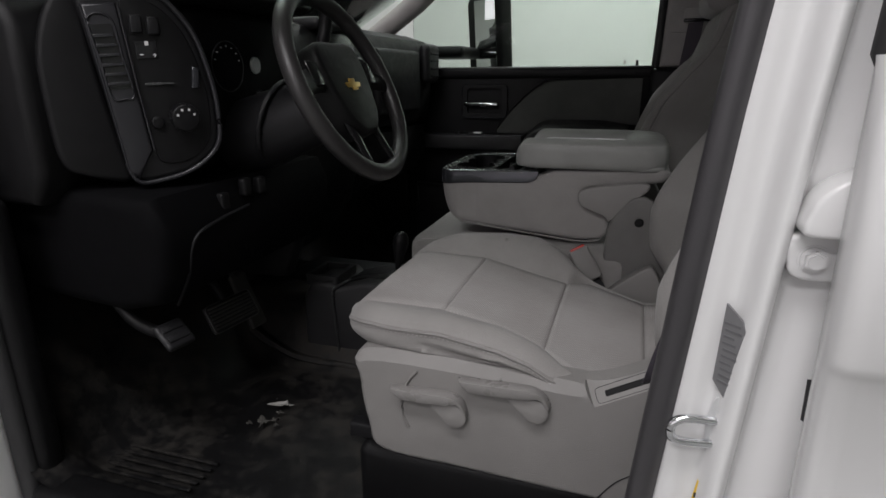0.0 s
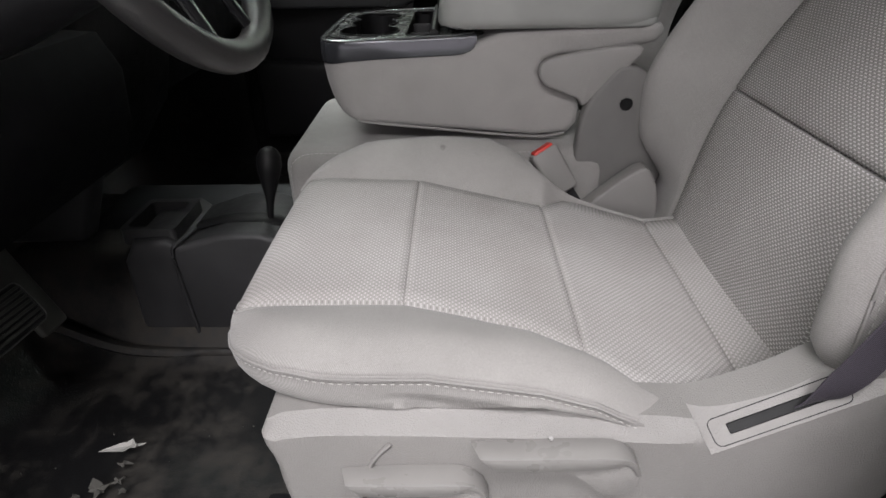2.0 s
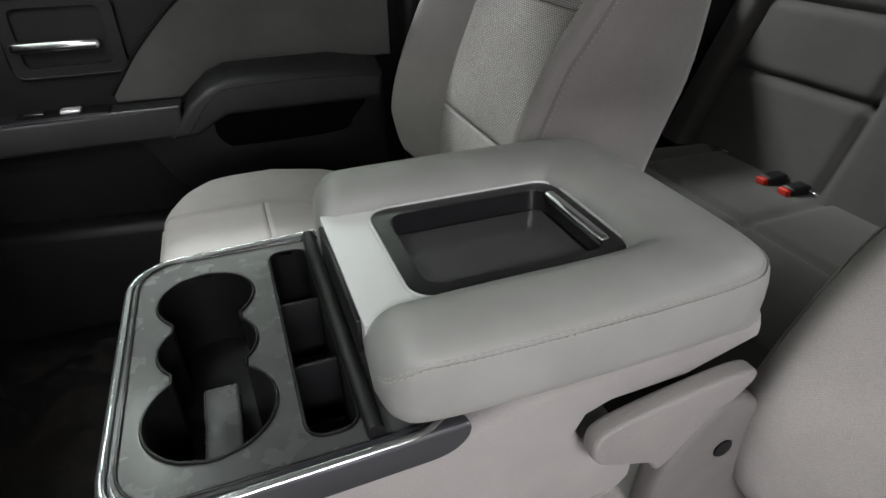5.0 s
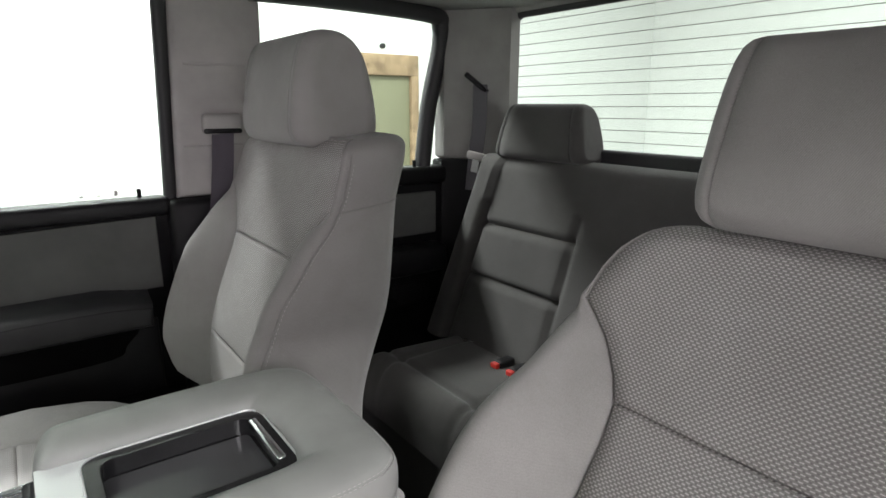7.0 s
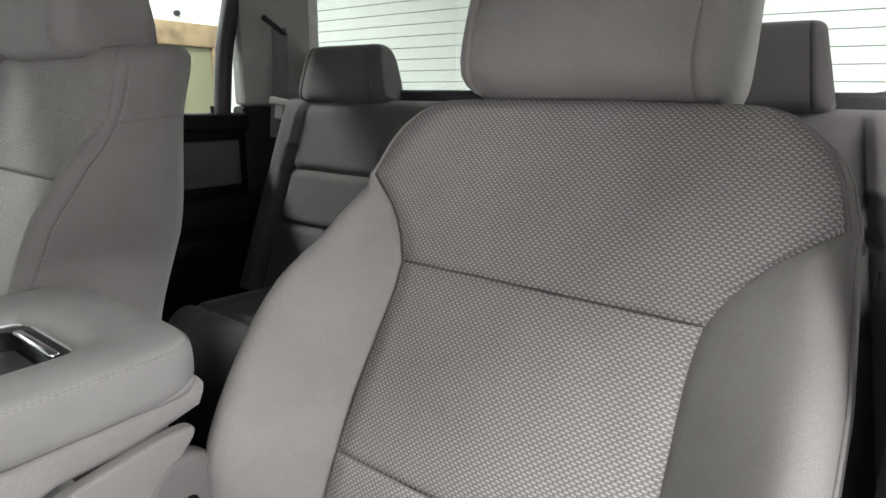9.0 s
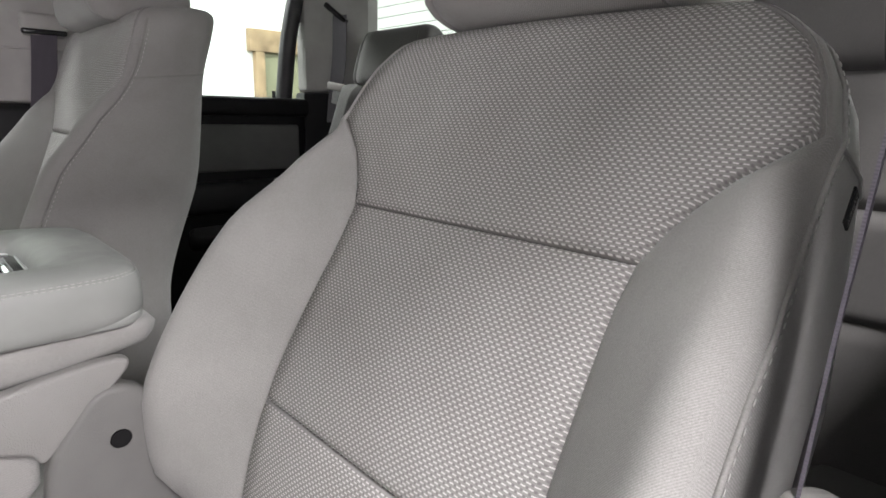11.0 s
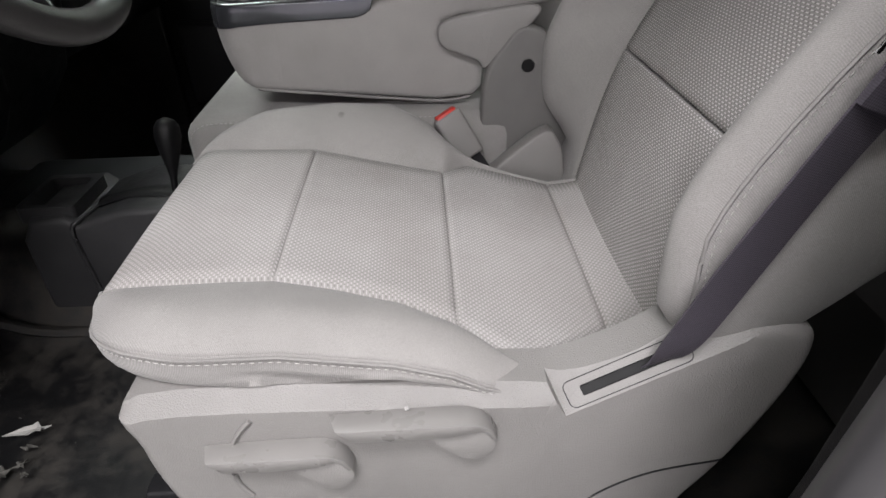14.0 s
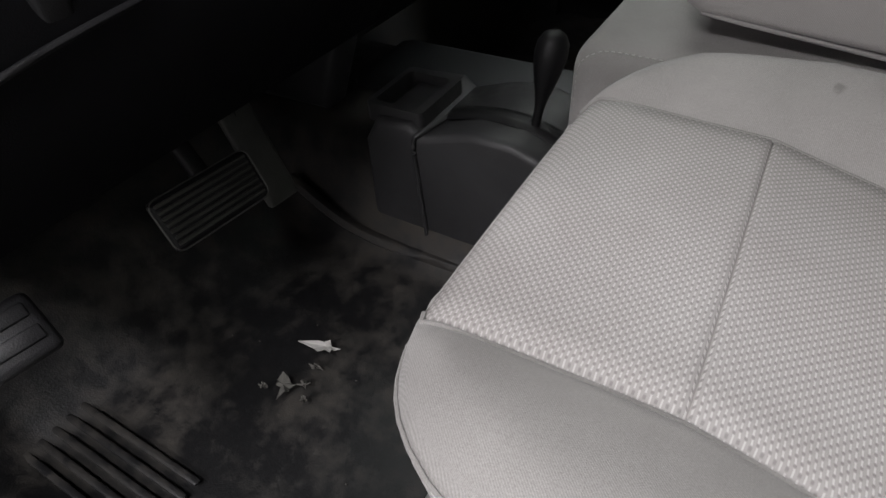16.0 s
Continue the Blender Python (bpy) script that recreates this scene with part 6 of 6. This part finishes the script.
part("lower_frame", rbox("lower_frame", (RX - 0.02, -0.74, 0.875), (RX + 0.02, 0.80, 0.943), 0.01), M_SEAL, back, "black lower window frame")
part("header", rbox("header", (RX - 0.01, -0.86, 1.315), (RX + 0.06, 0.96, 1.38), 0.01), M_HEADLINER, back)
part("corner", rbox("corner", (RX + 0.01, -0.86, 0.90), (RX + 0.05, -0.685, 1.32), 0.01), M_HEADLINER, back)
win = thing("window_rear", "heated rear window with thin dark wires and black frame", "window", kind="structure")
part("pane", rbox("pane", (RX + 0.022, -0.74, 0.90), (RX + 0.027, 0.80, 1.32), 0.0), M_GLASS, win, "clear rear glass").visible_shadow = False
fl = round_rect(-0.705, 0.928, 0.785, 1.315, 0.07, 8)
part("frame", tube("frame", [(RX + 0.012, y, z) for y, z in fl], 0.014, 8, True), M_SEAL, win, "black window seal")
for k in range(12):
    z = 0.9605 + 0.0295 * k
    part("heating_wire", tube("heating_wire", curve_pts([(RX + 0.013, -0.70, z), (RX + 0.019, -0.33, z + 0.003), (RX + 0.021, 0.04, z + 0.004), (RX + 0.019, 0.41, z + 0.003), (RX + 0.013, 0.78, z)], 4), 0.0008, 4), M_WIRE, win)

tagged(part("ceiling", prism("ceiling", [(-0.62, 1.30), (-0.45, 1.325), (0.6, 1.34), (1.04, 1.325), (1.04, 1.42), (-0.62, 1.36)], "y", -0.88, 0.99, 0.01), M_HEADLINER), "grey cloth headliner", "ceiling", kind="structure")

# ---- windscreen ----
ws = thing("windscreen", "raked clear windscreen glass", "window", kind="structure")
bm = bmesh.new()
for p in ((-1.36, -0.85, 0.91), (-1.36, 0.95, 0.91), (-0.60, 0.86, 1.33), (-0.60, -0.76, 1.33)):
    bm.verts.new(p)
bm.faces.new(bm.verts)
g = bmesh.ops.extrude_face_region(bm, geom=bm.faces[:])
bmesh.ops.translate(bm, vec=(-0.003, 0, 0.005), verts=[v for v in g["geom"] if isinstance(v, bmesh.types.BMVert)])
part("pane", from_bm("pane", bm, False), M_GLASS, ws).visible_shadow = False
for s, nm in ((0.90, "pillar_front_passenger"), (-0.80, "pillar_front_driver")):
    ap = thing(nm, "pale grey windscreen pillar trim", "pillar", kind="structure")
    inn = -0.06 if s > 0 else 0.06
    part("trim", tube("trim", [(-1.2, s, 0.90), (-0.9, s + inn * 0.5, 1.09), (-0.60, s + inn, 1.32)], 0.05, 10, False, 0.8), M_TRIMGREY, ap)

# wing mirror outside the passenger window
mir = thing("wing_mirror", "large black towing mirror with two panes", "wing mirror")
mm = pose(-0.72, 1.26, 0.98, 4, 0, -34)
part("housing", rbox("housing", (-0.12, 0.0, -0.17), (0.10, 0.10, 0.17), 0.03, 4, mm), M_BLACK, mir)
M_MIRROR = mat("mirror_glass", (0.85, 0.86, 0.86), 0.03, 1.0)
part("upper_glass", rbox("upper_glass", (-0.055, -0.004, -0.055), (0.085, 0.004, 0.155), 0.006, 2, mm), M_MIRROR, mir, "mirror glass")
part("lower_glass", rbox("lower_glass", (-0.055, -0.004, -0.15), (0.085, 0.004, -0.068), 0.006, 2, mm), M_MIRROR, mir, "mirror glass")
part("arm", rbox("arm", (-0.92, 0.99, 0.88), (-0.74, 1.30, 0.93), 0.02), M_BLACK, mir)

# ---- driver's side body ----
pb = thing("pillar_driver", "white painted door pillar with black rubber seal, striker, hinge and labels", "pillar", kind="structure", m=pose(-0.010, 0.006, 0))


def jamb(name, profile, lean, z0, z1, n=18):
    """A pressed sheet: an open profile of x, y drawn up from z0 to z1, leaning back with height."""
    v, f = [], []
    for k in range(n + 1):
        z = z0 + (z1 - z0) * k / n
        v += [(x + lean * (z - 0.5) + 0.05 * max(0.0, z - 0.75) ** 1.5, y, z) for x, y in profile]
    m = len(profile)
    for k in range(n):
        f += [(k * m + i, k * m + i + 1, k * m + m + i + 1, k * m + m + i) for i in range(m - 1)]
    return mesh(name, v, f, sharp=70)


LEAN = 0.095
seal_prof = curve_pts([(0.06, -0.862), (0.040, -0.872), (0.029, -0.888), (0.034, -0.902), (0.048, -0.904), (0.058, -0.896)], 5)
part("seal", jamb("seal", seal_prof, LEAN, -0.1, 1.34), mat("grey_rubber_lip", (0.045, 0.043, 0.046), 0.38), pb, "black rubber door seal")
skin = curve_pts([(0.048, -0.880), (0.056, -0.893), (0.070, -0.900), (0.086, -0.899), (0.094, -0.904), (0.101, -0.922), (0.109, -0.930), (0.118, -0.924), (0.126, -0.905), (0.140, -0.902), (0.165, -0.908), (0.20, -0.91)], 6)
part("jamb_skin", jamb("jamb_skin", skin, LEAN * 0.8, -0.2, 1.40), M_WHITE, pb, "white painted pressed door jamb")
part("jamb_core", prism("jamb_core", [(0.075, -0.2), (0.26, -0.2), (0.36, 1.40), (0.18, 1.40)], "y", -0.862, -0.795, 0.005), M_BLACK, pb)
low = [(0.115, 0.02), (0.355, 0.02), (0.355, 0.83), (0.177, 0.83), (0.175, 0.60), (0.155, 0.42), (0.138, 0.28)]
part("trim", prism("trim", low, "y", -0.79, -0.765, 0.006, 3), M_BLACK, pb, "black moulded pillar trim")
part("upper_trim", prism("upper_trim", [(0.178, 0.832), (0.355, 0.832), (0.355, 1.33), (0.21, 1.33)], "y", -0.79, -0.767, 0.006, 3), M_TRIMGREY, pb, "pale grey upper pillar trim")
strk = part("striker_plate", prism("striker_plate", [tuple(p) for p in curve_pts([(0.0, 0.412), (0.017, 0.418), (0.021, 0.452), (0.017, 0.487), (0.0, 0.492), (-0.006, 0.452)], 4, True)], "y", -0.003, 0.003, 0.001), M_SILVER, pb, "worn steel striker plate", pose(0.093, -0.905, 0, 0, 0, -22))
part("striker_loop", tube("striker_loop", curve_pts([(0.012, 0.0, 0.466), (-0.018, -0.018, 0.468), (-0.031, -0.026, 0.463), (-0.034, -0.028, 0.453), (-0.031, -0.026, 0.443), (-0.018, -0.018, 0.439), (0.012, 0.0, 0.440)], 6), 0.0048, 10), M_CHROME, strk)
for z in (0.425, 0.479):
    part("screw", disc("screw", (0.008, -0.004, z), (0, 1, 0), 0.005, 0.004, 12, 0.001), M_SILVER, strk)
lab = part("label", prism("label", [(0.0, 0.512), (0.025, 0.486), (0.028, 0.575), (0.022, 0.586), (0.004, 0.598)], "y", -0.0012, 0.0012, 0.0), mat("grey_label", (0.17, 0.17, 0.175), 0.4), pb, "grey adhesive data label", pose(0.0875, -0.9035, 0, 0, 0, -42))
M_INK = mat("faded_print", (0.125, 0.125, 0.13), 0.6)
for k in range(10):
    z = 0.512 + 0.0072 * k
    part("print_bar", rbox("print_bar", (0.005 + 0.0008 * (k % 3), -0.0018, z), (0.024 - 0.0021 * ((k * 5) % 4), -0.0010, z + 0.0026), 0), M_INK, lab)
warn = part("warning_label", prism("warning_label", [(0.0, 0.33), (0.020, 0.335), (0.017, 0.385), (0.008, 0.388)], "y", -0.0012, 0.0012, 0.0), mat("yellow_label", (0.72, 0.47, 0.04), 0.5), pb, "yellow warning label", pose(0.078, -0.9055, 0, 0, 0, -6))
for k in range(3):
    part("print_bar", rbox("print_bar", (0.006, -0.0018, 0.342 + 0.012 * k), (0.014, -0.0010, 0.348 + 0.012 * k), 0), M_SEAL, warn)
hinge = part("hinge", prism("hinge", [tuple(p) for p in curve_pts([(0.126, 0.682), (0.127, 0.70), (0.135, 0.718), (0.155, 0.733), (0.18, 0.738), (0.185, 0.682), (0.155, 0.680)], 4, True)], "y", -0.948, -0.906, 0.004, 3), M_WHITE, pb, "white painted door hinge", pose(0.010, 0, 0))
part("hinge_leaf", prism("hinge_leaf", [tuple(p) for p in curve_pts([(0.124, 0.676), (0.122, 0.65), (0.130, 0.635), (0.16, 0.633), (0.18, 0.64), (0.18, 0.677)], 4, True)], "y", -0.922, -0.904, 0.004, 3), M_WHITE, hinge)
part("hinge_bolt", disc("hinge_bolt", (0.143, -0.926, 0.654), (0, 1, 0), 0.0095, 0.012, 6), M_WHITE, hinge, "white painted hex bolt")
part("bolt_washer", disc("bolt_washer", (0.143, -0.922, 0.654), (0, 1, 0), 0.014, 0.005, 24), M_WHITE, hinge)
part("grommet", disc("grommet", (0.182, -0.903, 0.505), (0.5, 1, 0), 0.026, 0.02), M_SEAL, pb, "black rubber grommet")

rd = thing("rear_driver_door", "closed white rear door on the driver's side", "car door", kind="structure", m=pose(0.010, 0.004, 0))
door_prof = [(-0.985, 0.83), (-0.998, 0.80), (-1.004, 0.70), (-1.006, 0.592), (-1.0, 0.580), (-0.994, 0.572), (-0.992, 0.40), (-0.985, -0.2)]


def door_outer():
    """Outer sheet with a folded front edge and a crease along its side."""
    v, f = [], []
    for y, z in door_prof:
        v += [(0.165, -0.925, z), (0.147, -0.940, z), (0.139, -0.955, z), (0.136, y + 0.022, z), (0.139, y + 0.008, z), (0.147, y + 0.001, z), (0.16, y, z), (0.9, y, z)]
    for k in range(len(door_prof) - 1):
        f += [(k * 8 + i, k * 8 + i + 1, k * 8 + 9 + i, k * 8 + 8 + i) for i in range(7)]
    f.append(tuple(range(8)))
    return mesh("skin", v, f, sharp=50)


part("skin", door_outer(), M_WHITE, rd, "white painted door skin")
part("inner", rbox("inner", (0.345, -0.90, 0.05), (0.9, -0.80, 0.85), 0.02), M_BLACK, rd, "black inner trim")
part("frame", tube("frame", [(0.152, -0.955, 0.79), (0.150, -0.955, 0.83), (0.158, -0.95, 0.90), (0.20, -0.92, 1.33)], [0.008, 0.015, 0.018, 0.02], 10), M_SEAL, rd, "black window frame")
part("glass", rbox("glass", (0.20, -0.950, 0.84), (0.92, -0.945, 1.33), 0.0), M_GLASS, rd).visible_shadow = False
part("window_latch", rbox("window_latch", (0.158, -0.985, 0.845), (0.21, -0.955, 0.872), 0.006), M_SEAL, rd, "black window moulding end")
part("roof_rail", rbox("roof_rail", (-0.6, -0.93, 1.34), (1.0, -0.86, 1.44), 0.02), M_WHITE, rd)
hp = thing("hinge_pillar", "white painted front hinge pillar with a black seal", "pillar", kind="structure")
part("post", rbox("post", (-1.4, -0.95, -0.2), (-1.085, -0.845, 0.98), 0.03, 3), M_WHITE, hp)
part("seal", tube("seal", [(-1.07, -0.85, 0.02), (-1.075, -0.85, 0.4), (-1.085, -0.85, 0.95)], 0.02, 8), M_SEAL, hp)
part("kick_panel", rbox("kick_panel", (-1.38, -0.845, 0.02), (-1.04, -0.79, 0.62), 0.02), M_BLACK, hp, "black kick panel")
fw = thing("wall_firewall", "black firewall and toe board", "wall", kind="structure")
part("panel", rbox("panel", (-1.42, -0.86, -0.1), (-1.35, 0.96, 0.93), 0.0), M_BLACK, fw)
part("kick_panel", rbox("kick_panel", (-1.38, 0.905, 0.0), (-0.97, 1.02, 0.96), 0.01), M_BLACK, fw)

# ---- the bay round the truck ----
M_PLY = grained("raw_timber", (0.30, 0.21, 0.13), 0.75, 60.0, 0.3, 0.35)
bay = thing("ground", "grey concrete bay floor", "floor", kind="structure")
part("slab", rbox("slab", (-7, -6, -0.95), (8, 6, -0.75), 0), M_FLOOR, bay)
for nm, lo, hi in (("wall_north", (-7, 4.1, -0.75), (6.6, 4.2, 3.4)), ("wall_south", (-7, -6, -0.75), (6.6, -5.9, 3.4)), ("wall_east", (6.5, -5.9, -0.75), (6.6, 4.1, 3.4)), ("wall_west", (-7, -5.9, -0.75), (-6.9, 4.1, 3.4))):
    w = thing(nm, "white painted bay wall", "wall", kind="structure")
    part("panel", rbox("panel", lo, hi, 0), M_WALL, w)
tagged(part("ceiling_bay", rbox("ceiling_bay", (-7, -6, 3.4), (6.6, 4.2, 3.5), 0), M_WALL), "white bay ceiling", "ceiling", kind="structure")
wd = thing("door_bay", "olive door in a raw timber frame in the white wall", "door", kind="structure")
part("leaf", rbox("leaf", (2.27, 4.07, -0.75), (2.78, 4.098, 1.31), 0.004), mat("olive_paint", (0.20, 0.195, 0.125), 0.6), wd)
part("lintel", rbox("lintel", (2.14, 4.03, 1.31), (2.86, 4.098, 1.49), 0.006), M_PLY, wd, "raw timber lintel")
for x in (2.19, 2.78):
    part("post", rbox("post", (x, 4.03, -0.75), (x + 0.08, 4.098, 1.31), 0.005), M_PLY, wd, "raw timber post")
part("hook", disc("hook", (2.51, 4.08, 1.56), (0, 1, 0), 0.022, 0.04), M_SEAL, wd)
for y in (-1.2, 1.35):
    bt = thing("wall_batten", "pale grey vertical wall batten", "batten", "wall battens")
    part("strip", rbox("strip", (6.47, y, -0.75), (6.5, y + 0.12, 3.4), 0.01), mat("pale_batten", (0.6, 0.62, 0.62), 0.7), bt)
